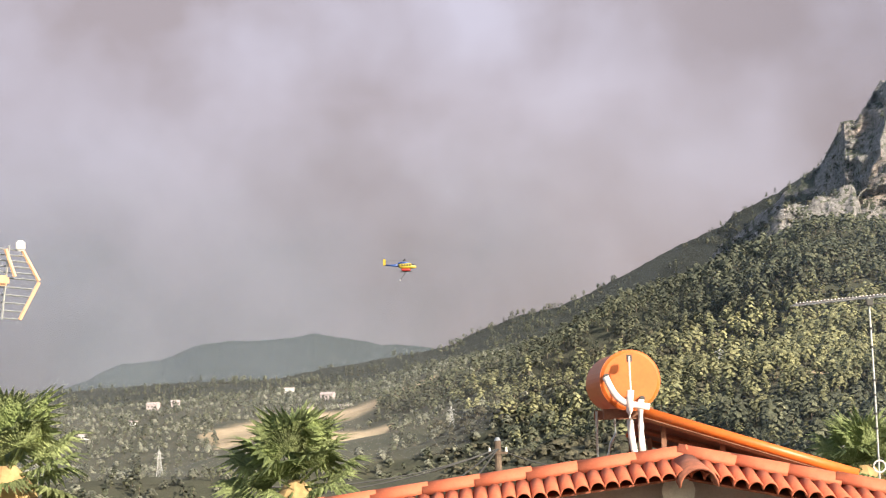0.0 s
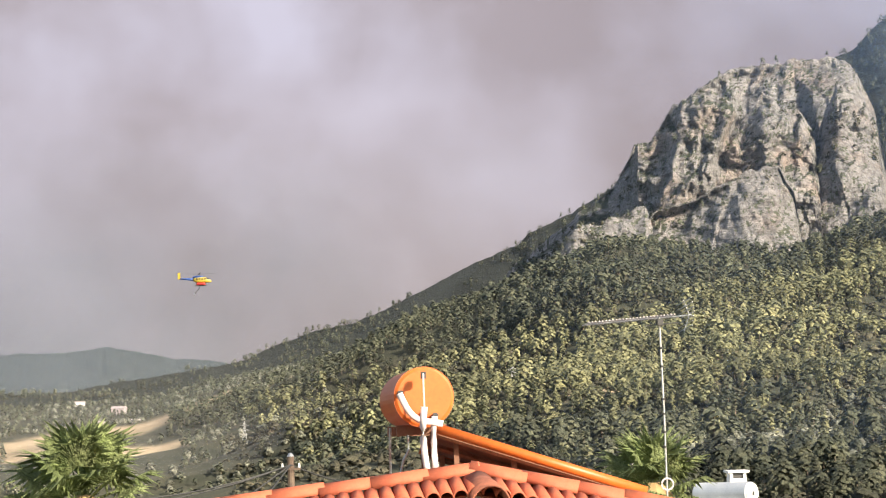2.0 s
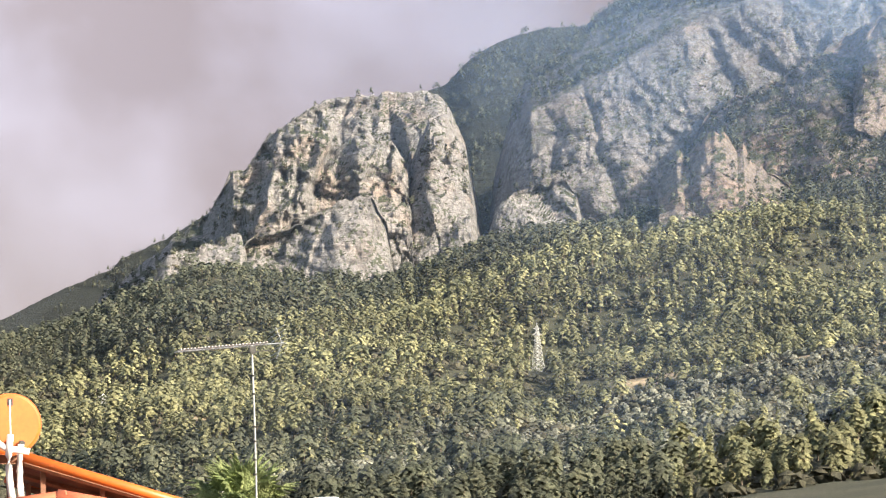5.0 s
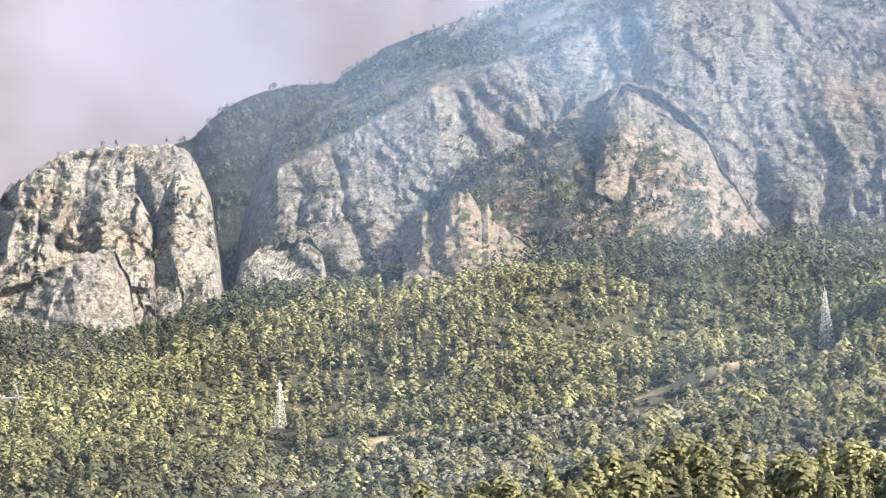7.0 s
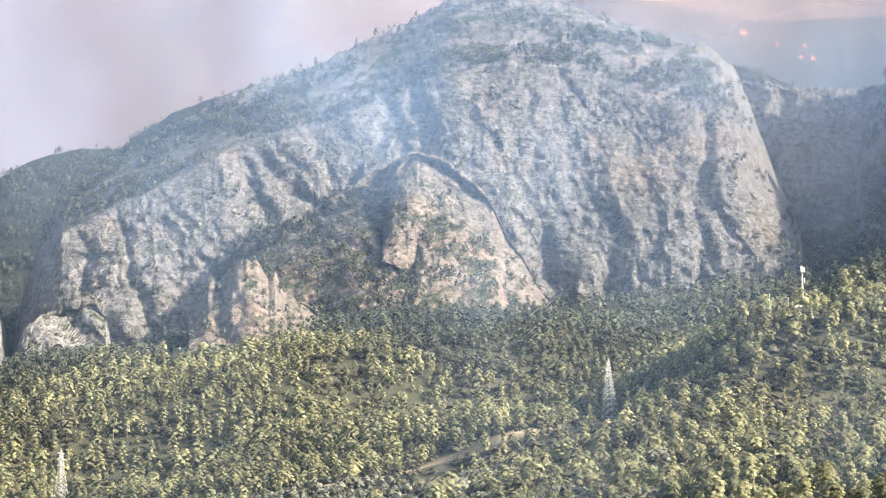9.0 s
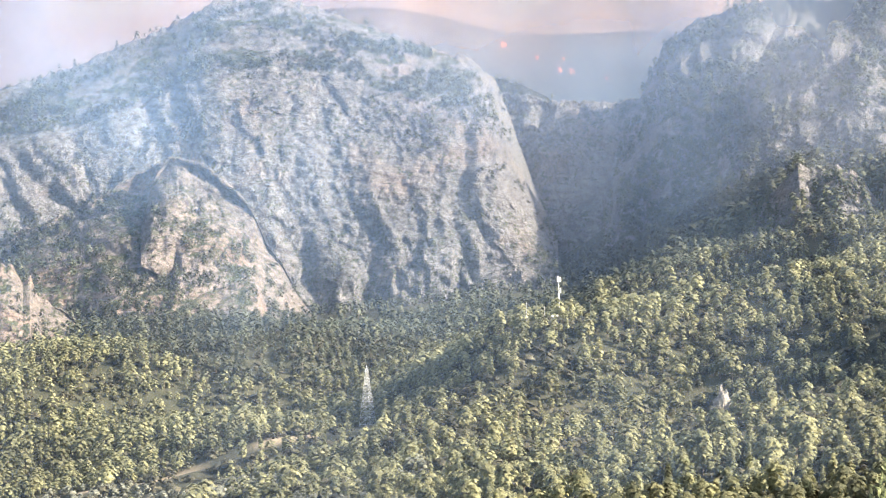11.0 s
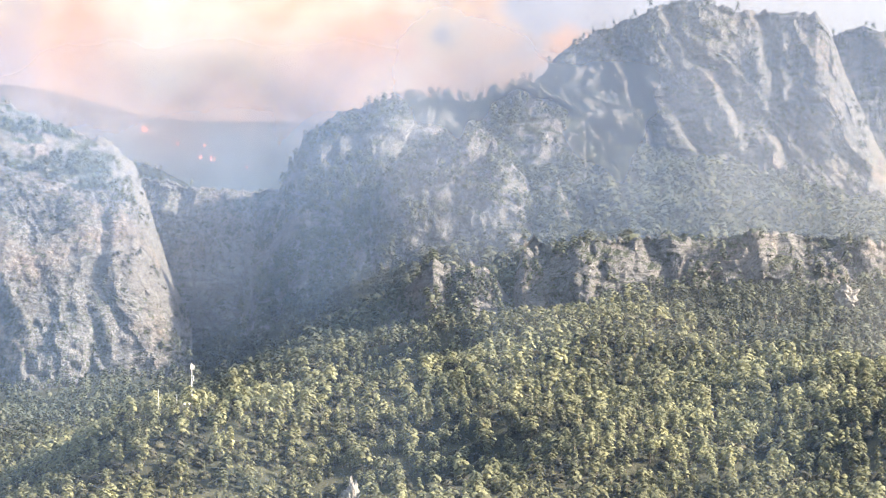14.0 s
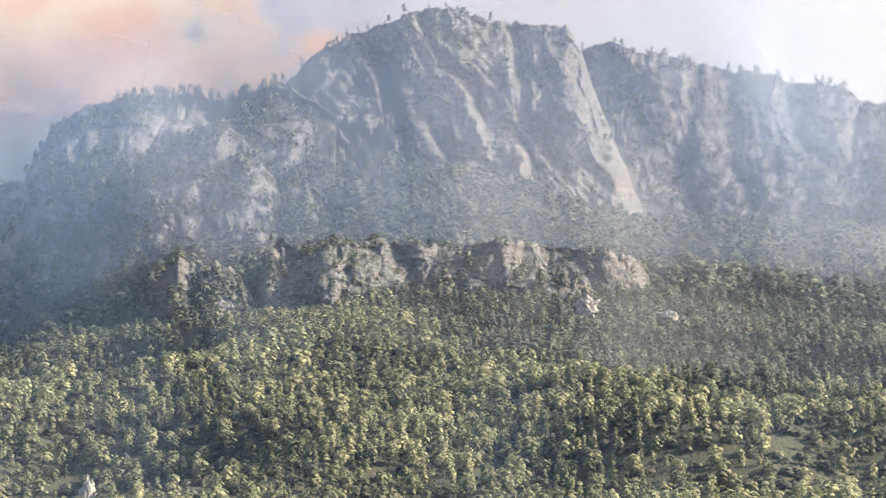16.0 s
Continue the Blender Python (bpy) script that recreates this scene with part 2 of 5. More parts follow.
def land(x, y):
    """Height of the ground on arrays of x, y."""
    x, y = np.asarray(x, float), np.asarray(y, float)
    r, az = np.hypot(x, y), np.degrees(np.arctan2(x, y))
    i = np.clip(np.searchsorted(KNOT_AZ, az) - 1, 0, len(KNOT_AZ) - 2)
    j = np.clip(np.searchsorted(KNOT_R, r) - 1, 0, len(KNOT_R) - 2)
    u = np.clip((az - KNOT_AZ[i]) / (KNOT_AZ[i + 1] - KNOT_AZ[i]), 0, 1)
    u = u * u * (3 - 2 * u) * 0.5 + u * 0.5
    v = np.clip((r - KNOT_R[j]) / (KNOT_R[j + 1] - KNOT_R[j]), 0, 1)
    z = (KNOT_Z[i, j] * (1 - u) + KNOT_Z[i + 1, j] * u) * (1 - v) + (KNOT_Z[i, j + 1] * (1 - u) + KNOT_Z[i + 1, j + 1] * u) * v
    z = z + np.clip((r - 250) / 500, 0, 1) * (fbm(x / 110, y / 110, 5, 4) * 7 - np.abs(fbm(x / 70, y / 70, 9, 3)) * 8 + 3)
    z = z + np.clip((r - 450) / 300, 0, 1) * np.clip((1500 - r) / 300, 0, 1) * (0.5 - np.abs(fbm(x / 190, y / 190, 33, 2)) * 2.2) * 17
    for az0, r0, up, wide in ((40.0, 960, 9, 60), (50.5, 1050, 14, 70), (46, 800, -8, 60), (37, 1230, -12, 60)):
        c = at(az0, 0, r0)
        z = z + up * np.exp(-((x - c.x) ** 2 + (y - c.y) ** 2) / (2 * wide * wide))
    for az0, r0, el0, wide in SITES:
        c = at(az0, el0, r0)
        w = np.exp(-((x - c.x) ** 2 + (y - c.y) ** 2) / (2 * wide * wide))
        z = z * (1 - w) + c.z * w
    return z


def spot(az, r):
    """The point of the ground at a bearing and distance."""
    p = at(az, 0, r)
    return Vector((p.x, p.y, float(land(p.x, p.y))))


def raw_mesh(name, verts, faces, mats=(), smooth=False, index=None, normals=None):
    """A mesh from arrays: verts (n, 3) and faces (m, k)."""
    me = bpy.data.meshes.new(name)
    verts, faces = np.asarray(verts, np.float32), np.asarray(faces, np.int32)
    me.vertices.add(len(verts))
    me.vertices.foreach_set("co", verts.ravel())
    k = faces.shape[1]
    me.loops.add(faces.size)
    me.loops.foreach_set("vertex_index", faces.ravel())
    me.polygons.add(len(faces))
    me.polygons.foreach_set("loop_start", np.arange(0, faces.size, k, dtype=np.int32))
    for m in mats:
        me.materials.append(m)
    if index is not None:
        me.polygons.foreach_set("material_index", np.asarray(index, np.int32))
    me.polygons.foreach_set("use_smooth", np.full(len(faces), smooth))
    me.update(calc_edges=True)
    me.validate()
    if normals is not None:
        at_ = me.attributes.new("custom_normal", "FLOAT_VECTOR", "POINT")
        at_.data.foreach_set("vector", np.asarray(normals, np.float32).ravel())
    return me


def grid_faces(rows_, cols):
    i = np.arange(rows_ * cols).reshape(rows_, cols)
    return np.stack([i[:-1, :-1], i[:-1, 1:], i[1:, 1:], i[1:, :-1]], -1).reshape(-1, 4)


# ---- ground ----
def build_ground():
    az = np.concatenate([np.arange(-180, -16, 4.0), np.arange(-16, 72, 0.22), np.arange(72, 180.1, 4.0)])
    r = np.concatenate([[0.01, 20, 45, 70, 100], np.geomspace(130, 2600, 130), np.geomspace(2700, 4900, 12)])
    A, R = np.meshgrid(np.radians(az), r)
    X, Y = R * np.sin(A), R * np.cos(A)
    Z = land(X, Y)
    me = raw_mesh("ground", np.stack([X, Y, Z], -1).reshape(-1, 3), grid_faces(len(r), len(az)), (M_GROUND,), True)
    # dry fields, tracks and bare cuts
    bare = np.zeros(X.shape)
    D = np.degrees(A)
    for a0, a1, r0, r1, wide in ((-6.8, -0.3, 1480, 1660, 60), (-8.0, -1.6, 1270, 1320, 34), (-3.2, -2, 1590, 1620, 16), (-6.5, -5, 1420, 1430, 12)):
        u = np.clip((D - a0) / (a1 - a0), 0, 1)
        off = np.abs(R - (r0 + (r1 - r0) * u)) / (wide * (0.12 + 2 * np.sqrt(u * (1 - u))))
        bare = np.maximum(bare, np.clip(1.6 - off + 0.4 * fbm(X / 14, Y / 14, 3), 0, 1) * ((D > a0) & (D < a1)))
    for a0, a1, r0, r1, wide in ((20.5, 27.5, 905, 865, 4), (27.5, 34.2, 865, 905, 5), (38.9, 40.8, 960, 965, 16), (35.2, 36.2, 850, 850, 9),
                                 (9, 13, 830, 850, 5), (12.5, 16.5, 905, 925, 6), (20, 24, 760, 770, 6), (43, 45, 700, 690, 9)):
        u = np.clip((D - a0) / (a1 - a0), 0, 1)
        off = np.abs(R - (r0 + (r1 - r0) * u)) / wide
        bare = np.maximum(bare, np.clip(1.5 - off + 0.5 * fbm(X / 9, Y / 9, 4), 0, 1) * ((D > a0) & (D < a1)))
    at_ = me.attributes.new("bare", "FLOAT", "POINT")
    at_.data.foreach_set("value", bare.ravel().astype(np.float32))
    return tagged(new("ground", me), "dry scrubby hillside and valley floor with tan fields", "ground", kind="structure")


build_ground()

# ---- mountains ----
PERCHES = []


def massif(name, label, crest, base, near, far, relief, mat, step=0.06, lean=1.6, shelf=0.0, seed=1, perch=0.0, crack=1.0, shear=0.0):
    """A mountain mass: a rock front between a base line and a crest line (bearing, height angle), with a slope behind."""
    az = np.arange(crest[0][0], crest[-1][0] + step / 2, step)
    ce = np.interp(az, *zip(*crest))
    jag = 0.07 * vnoise(az / 0.16, az * 0, seed) + 0.035 * vnoise(az / 0.07, az * 0, seed + 1)
    be = np.minimum(np.interp(az, *zip(*base)), ce - 0.05) - 1.0
    n = max(12, int((ce - be).max() / step))
    s = np.linspace(0, 1, n)[:, None]
    el = be + (ce - be) * s + jag * s ** (80 if shelf else 12) * (1.0 if crack > 0.5 else 0.3)
    dist = near + (far - near) * (s ** lean * (1 - shelf) + shelf * np.clip((s - 0.8) / 0.2, 0, 1))
    u, v = np.radians(az)[None, :] * near, np.tan(np.radians(el)) * near
    wob = fbm(u / 40, v / 40, seed + 20, 3) * 12
    uu, vv = u + wob + shear * v, v + 0.22 * u + fbm(u / 30, v / 30, seed + 21, 3) * 9
    d = fbm(u / 120 + 0.2 * v / 120, v / 190, seed + 2, 3) * 1.7
    d = d - crack * (1 - np.minimum(1, np.abs(fbm(uu / 60, v / 170, seed + 6, 3)) * 4.5)) * 0.7
    for wide, tall, k in ((56, 120, 0.48), (20, 36, 0.36), (9, 12, 0.2), (4.5, 5, 0.09)):
        b, joint = blocks(uu / wide, vv / tall, seed + wide)
        d = d + k * crack * (b - (0.4 * joint if wide > 15 else 0.0))
    d = d + 0.22 * fbm(uu / 50, vv / 8, seed + 14, 3) + 0.16 * fbm(u / 6, v / 6, seed + 18, 3)
    fade = np.clip((1 - s) / (0.3 if shelf else 0.04), 0.12 if shelf else 0.25, 1)
    dist = dist - relief * d * fade
    A = np.broadcast_to(np.radians(az), dist.shape)
    X, Y, Z = dist * np.sin(A), dist * np.cos(A), EYE.z + dist * np.tan(np.radians(el))
    # the far side falls away behind the crest
    last = dist[-1]
    for k, (back, drop) in enumerate(((8, 1.5), (40, 14), (140, 70), (380, 260))):
        dd = last + back
        X, Y = np.vstack([X, dd * np.sin(A[0])]), np.vstack([Y, dd * np.cos(A[0])])
        Z = np.vstack([Z, Z[n - 1] - drop])
    V = np.stack([X, Y, Z], -1)
    me = raw_mesh(name, V.reshape(-1, 3), grid_faces(len(V), len(az)), (mat,), False)
    ob = tagged(new(name, me), label, "mountain", kind="structure")
    if perch:
        e1, e2 = V[:-1, 1:] - V[:-1, :-1], V[1:, :-1] - V[:-1, :-1]
        nrm = np.cross(e1, e2)
        nz = nrm[..., 2] / (np.linalg.norm(nrm, axis=-1) + 1e-9)
        PERCHES.append((V[:-1, :-1], nz, perch, n, seed, 0.3 if shelf else 1.0))
    return ob


massif("far_hill", "hazy blue-grey wooded hill beyond the valley", (
    (-22, 0.2), (-12.19, 0.26), (-10.69, 0.32), (-9.93, 0.55), (-9.0, 0.98), (-7.93, 1.02), (-6.84, 1.42), (-6.07, 1.5), (-4.52, 1.52),
    (-3.66, 1.64), (-2.65, 1.45), (-1.72, 1.26), (-0.48, 1.15), (0.91, 0.69), (4, 0.3)), ((-22, -0.5), (4, -0.5)), 4000, 4400, 20, M_FAR, 0.12, crack=0.3, seed=3)
massif("dark_spur", "long scrub-covered spur falling to the valley, shade put into its dark colour", (
    (-22, 0.1), (-12.19, 0.18), (-9.93, 0.32), (-7.18, 0.41), (-4.87, 0.41), (-3.3, 0.67), (-2.36, 0.79), (-0.64, 1.03), (0.15, 1.19), (0.95, 1.55),
    (2.21, 1.97), (3.16, 2.12), (4.11, 2.52), (5.22, 3.05), (6.49, 3.66), (7.75, 4.15), (8.07, 4.47), (9.17, 4.93), (10.27, 5.56), (11.2, 6.2), (13, 6.6)),
    ((-22, -0.6), (-1, -0.4), (3, 0.5), (7, 2), (13, 3)), 1850, 2250, 7, M_SLOPE, 0.08, lean=1.0, crack=0.3, seed=5, perch=1.3)
massif("west_cliff", "grey upper tier of the western limestone cliff", (
    (7.4, 3.4), (8.6, 4.3), (9.4, 4.9), (10.2, 5.4), (10.69, 6.04), (11.05, 6.75), (11.42, 6.8), (12.07, 7.6), (12.71, 8.1), (13.2, 8.46), (13.68, 8.71), (14.78, 8.82),
    (15.57, 8.89), (16.51, 8.88), (17.14, 8.6), (17.6, 7.4), (17.9, 5.8), (18.1, 4.4)),
    ((7.4, 3.2), (9.93, 4.0), (11.33, 3.7), (12.26, 3.2), (14.76, 3.3), (15.58, 3.45), (16.2, 3.9), (18.1, 4.3)), 1440, 1590, 20, M_PALE, 0.06, seed=11, perch=0.5)
massif("west_ribs", "sunlit limestone ribs cleft by dark vertical fissures", (
    (10.6, 5.2), (10.95, 6.3), (11.12, 6.78), (11.42, 6.75), (11.7, 7.1), (12.07, 7.71), (12.4, 8.0), (12.71, 8.16), (13.2, 8.05), (13.6, 7.95), (13.85, 7.7), (14.0, 7.3), (14.3, 7.6), (14.6, 8.1),
    (14.9, 7.95), (15.1, 7.6), (15.52, 7.52), (15.9, 7.04), (16.05, 6.2), (16.15, 4.2)),
    ((10.6, 3.9), (12.26, 3.2), (14.76, 3.3), (15.58, 3.45), (16.2, 3.9)), 1365, 1450, 30, M_PALE, 0.045, lean=2.2, seed=12, perch=0.3, crack=1.25, shear=-0.3)
massif("west_flank", "grey fluted rock flank beside the ravine", (
    (15.8, 5.6), (16.1, 7.0), (16.64, 8.18), (17.0, 7.9), (17.24, 7.61), (17.68, 6.82), (17.85, 5.6), (17.95, 4.3)), ((15.8, 3.9), (17.95, 4.1)), 1400, 1470, 20, M_PALE, 0.055, lean=1.8, seed=14, perch=0.3)
massif("west_toe", "low pale rock toe under the spur", (
    (8.8, 4.0), (9.3, 4.6), (10.0, 4.7), (10.7, 4.9), (11.3, 5.15), (11.5, 4.4), (11.6, 3.7)), ((8.8, 3.8), (11.6, 3.6)), 1340, 1375, 9, M_PALE, 0.055, seed=16, perch=0.5)
massif("ravine_block", "small pale cliff at the ravine's mouth", (
    (18.0, 4.5), (18.4, 5.6), (18.9, 6.0), (19.6, 6.2), (20.3, 6.35), (20.65, 5.95), (20.85, 5.0)), ((18.0, 4.2), (20.85, 5.0)), 1395, 1440, 13, M_PALE, 0.055, seed=24, perch=0.4)
massif("lower_buttress", "shaded lower rock buttress with a lit edge", (
    (10.9, 4.2), (11.5, 4.9), (12.3, 5.1), (13.1, 5.45), (14.05, 5.9), (14.95, 6.05), (15.37, 5.3), (15.56, 3.6), (15.66, 3.2)),
    ((10.9, 3.6), (12.3, 3.1), (14.8, 3.2), (15.7, 3.2)), 1320, 1365, 13, M_PALE, 0.045, seed=13, perch=0.4)
massif("wooded_shoulder", "dark wooded shoulder behind the ravine", (
    (15.5, 8.0), (16.51, 8.88), (17.14, 9.08), (17.79, 9.75), (18.74, 10.24), (19.94, 10.55), (21.05, 10.53), (21.37, 10.83), (22.49, 11.51), (23.45, 11.88),
    (24.41, 12.17), (25.53, 12.45), (26.4, 12.7), (28, 13)), ((15.5, 3.5), (28, 5)), 1750, 2100, 12, M_SLOPE, 0.07, lean=1.2, crack=0.3, seed=15, perch=2.0)
massif("great_cliff", "huge grey limestone cliff with a wooded crown", (
    (18.1, 4.4), (18.4, 6.6), (18.97, 8.37), (19.46, 9.36), (20.85, 10.13), (21.78, 10.6), (23.19, 11.5), (23.98, 12.0), (26.53, 12.83), (27.81, 13.43), (28.78, 13.8),
    (29.75, 14.32), (30.4, 14.62), (32, 14.8), (33.6, 14.36), (34.54, 14.02), (35.48, 13.67), (36.73, 13.15), (37.67, 12.95), (38.27, 12.37), (38.69, 11.27), (38.89, 10.49),
    (39.23, 9.55), (39.64, 8.45), (39.9, 7.9)), ((18.1, 4.3), (20.8, 5.1), (26, 5.4), (32.7, 6.2), (36.5, 6.6), (39.9, 7.7)), 1460, 1640, 12, M_ROCK, 0.055,
    lean=1.5, shelf=0.35, seed=21, perch=1.5, shear=0.2, crack=0.85)
massif("front_buttress", "ochre-stained rock buttress with a cave hollow", (
    (22.83, 5.3), (23.78, 7.1), (24.41, 8.05), (25.2, 8.49), (26.47, 8.86), (27.42, 9.47), (28.54, 10.08), (29.26, 10.45), (30.13, 10.12), (31.06, 9.39), (31.52, 8.76),
    (31.66, 8.13), (32.27, 7.49), (32.72, 6.69), (33.48, 5.6)), ((22.8, 5.1), (28, 5.8), (33.5, 5.4)), 1260, 1480, 15, M_OCHRE, 0.06, lean=1.0, seed=31, perch=2.4)
massif("ochre_face", "tan and ochre rock face above the pines", (
    (22.9, 6.0), (23.2, 6.5), (23.45, 7.0), (23.8, 6.9), (24.1, 7.3), (24.5, 7.55), (24.8, 7.4), (25.1, 7.0), (25.3, 7.1), (25.6, 6.5), (26.0, 6.3), (26.5, 5.9)), ((22.9, 5.8), (26.5, 5.7)), 1240, 1330, 15, M_OCHRE, 0.045, lean=1.2, seed=34, perch=1.4)
massif("knob_face", "pinkish rock knob with a dark hollow", (
    (28.3, 8.6), (28.6, 9.7), (29.0, 10.25), (29.3, 10.42), (30.1, 10.08), (31.0, 9.35), (31.5, 8.7), (31.7, 8.1), (32.2, 7.4), (32.6, 6.6)), ((28.3, 8.4), (30, 7.6), (32.6, 6.3)),
    1372, 1455, 13, M_OCHRE, 0.05, lean=1.4, seed=35, perch=0.7)
massif("green_knob", "sunlit wooded knob beside the great cliff", (
    (35.5, 12.6), (38.27, 12.42), (39.04, 12.18), (39.73, 11.83), (40.6, 10.8), (41.6, 9.4)), ((35.5, 8), (41.6, 8)), 1800, 1900, 10, M_SLOPE, 0.07, lean=1.0, crack=0.3, seed=37, perch=2.0)
massif("burning_mountain", "distant smoking mountain slope, scorched and hazy", (
    (24, 11), (30, 14.3), (34.56, 14.43), (35.49, 14.38), (36.89, 14.1), (38.46, 13.67), (40.04, 13.53), (43.06, 13.53), (48, 13.4), (52, 13)), ((24, 8), (52, 8)),
    2700, 3200, 22, M_FAR, 0.11, lean=1.1, crack=0.4, seed=41)
massif("gap_cliff", "shaded cliff closing the gap between two massifs", (
    (37.5, 12), (38.35, 12.0), (39.46, 11.9), (39.77, 11.74), (41.2, 11.63), (42.31, 11.67), (43.4, 11)), ((37.5, 7.6), (39.7, 7.8), (43.4, 8.3)), 1690, 1760, 18, M_ROCK, 0.055,
    seed=45, perch=0.25)
massif("east_cliff", "grey and tan cliff with ledges of scrub", (
    (41.2, 8.3), (41.44, 9.1), (41.6, 10.19), (42.24, 11.43), (42.57, 12.21), (43.06, 13.14), (44.02, 13.75), (45.31, 14.05), (46.44, 14.18), (47.72, 14.03), (48.85, 14.28),
    (49.7, 14.4), (51, 13.6)), ((41.2, 8.1), (44, 8.5), (46, 9), (51, 10.8)), 1480, 1690, 15, M_ROCK, 0.055, lean=1.3, seed=51, perch=2.6, shear=-0.4)
massif("east_spur", "tan rocky spur under the summit", (
    (44.4, 10.6), (45.6, 12.33), (46.41, 12.94), (47.7, 13.3), (48.34, 13.05), (48.8, 12.57), (49.42, 11.69), (49.74, 11.92), (50.14, 11.9), (50.4, 11.3), (50.9, 10.4)),
    ((44.4, 9.2), (48, 9.8), (50.9, 10.3)), 1400, 1540, 14, M_ROCK, 0.05, lean=1.1, seed=57, perch=2.8)
massif("summit_cliff", "tall hazy summit cliff with smooth slabs", (
    (47.4, 13.6), (48.69, 14.2), (49.81, 14.6), (50.29, 15.22), (51.26, 15.76), (52.39, 16.07), (53.04, 16.38), (53.85, 16.55), (54.82, 16.4), (55.46, 16.11), (56.43, 16.09),
    (57.56, 15.99), (57.87, 15.59), (58.1, 14.97), (58.32, 14.19), (58.69, 13.25), (59.21, 11.99), (59.65, 10.73), (59.9, 10.2)),
    ((47.4, 11.6), (50.1, 11.9), (52.7, 12.0), (55.1, 11.4), (57.5, 11.2), (59.9, 10)), 1720, 1840, 18, M_ROCK, 0.055, seed=63, perch=0.9, shear=0.3, crack=1.3)
massif("far_ridge_cliff", "long hazy ridge of fluted cliffs", (
    (57.2, 15.0), (58.19, 15.35), (58.83, 15.44), (59.63, 15.23), (60.58, 15.07), (61.52, 14.77), (62.3, 14.5), (63.25, 14.45), (63.86, 14.19), (64.64, 14.15), (65.41, 13.95),
    (65.7, 13.55), (66.43, 13.48), (72, 13)), ((57.2, 9), (62, 9.2), (72, 8.6)), 1950, 2150, 16, M_ROCK, 0.065, seed=71, perch=1.2)
massif("ledge_cliff", "low pale rock band above the pines", (
    (48.8, 8.3), (48.87, 9.0), (49.18, 10.09), (49.5, 10.2), (49.81, 9.93), (51.08, 10.09), (52.66, 10.08), (53.3, 10.15), (54.25, 9.9), (55.68, 10.2), (56.47, 10.03), (57.42, 9.85),
    (58.36, 9.83), (59.46, 9.49), (59.76, 9.01), (59.85, 8.4)), ((48.8, 8.2), (51.4, 8.6), (52.65, 8.4), (53.9, 9.0), (57.4, 8.7), (59.85, 8.3)), 1300, 1345, 16, M_ROCK, 0.045,
    lean=1.5, seed=77, perch=1.0)
massif("ledge_outcrop", "rocky outcrop among dark pines", (
    (45.2, 8.2), (45.7, 8.75), (46.2, 9.3), (46.6, 9.65), (47.1, 9.45), (47.6, 9.55), (48.0, 9.4), (48.4, 9.05), (48.8, 8.4)), ((45.2, 8.0), (48.8, 8.3)), 1290, 1340, 15, M_ROCK, 0.045, lean=1.3, seed=83, perch=1.8)

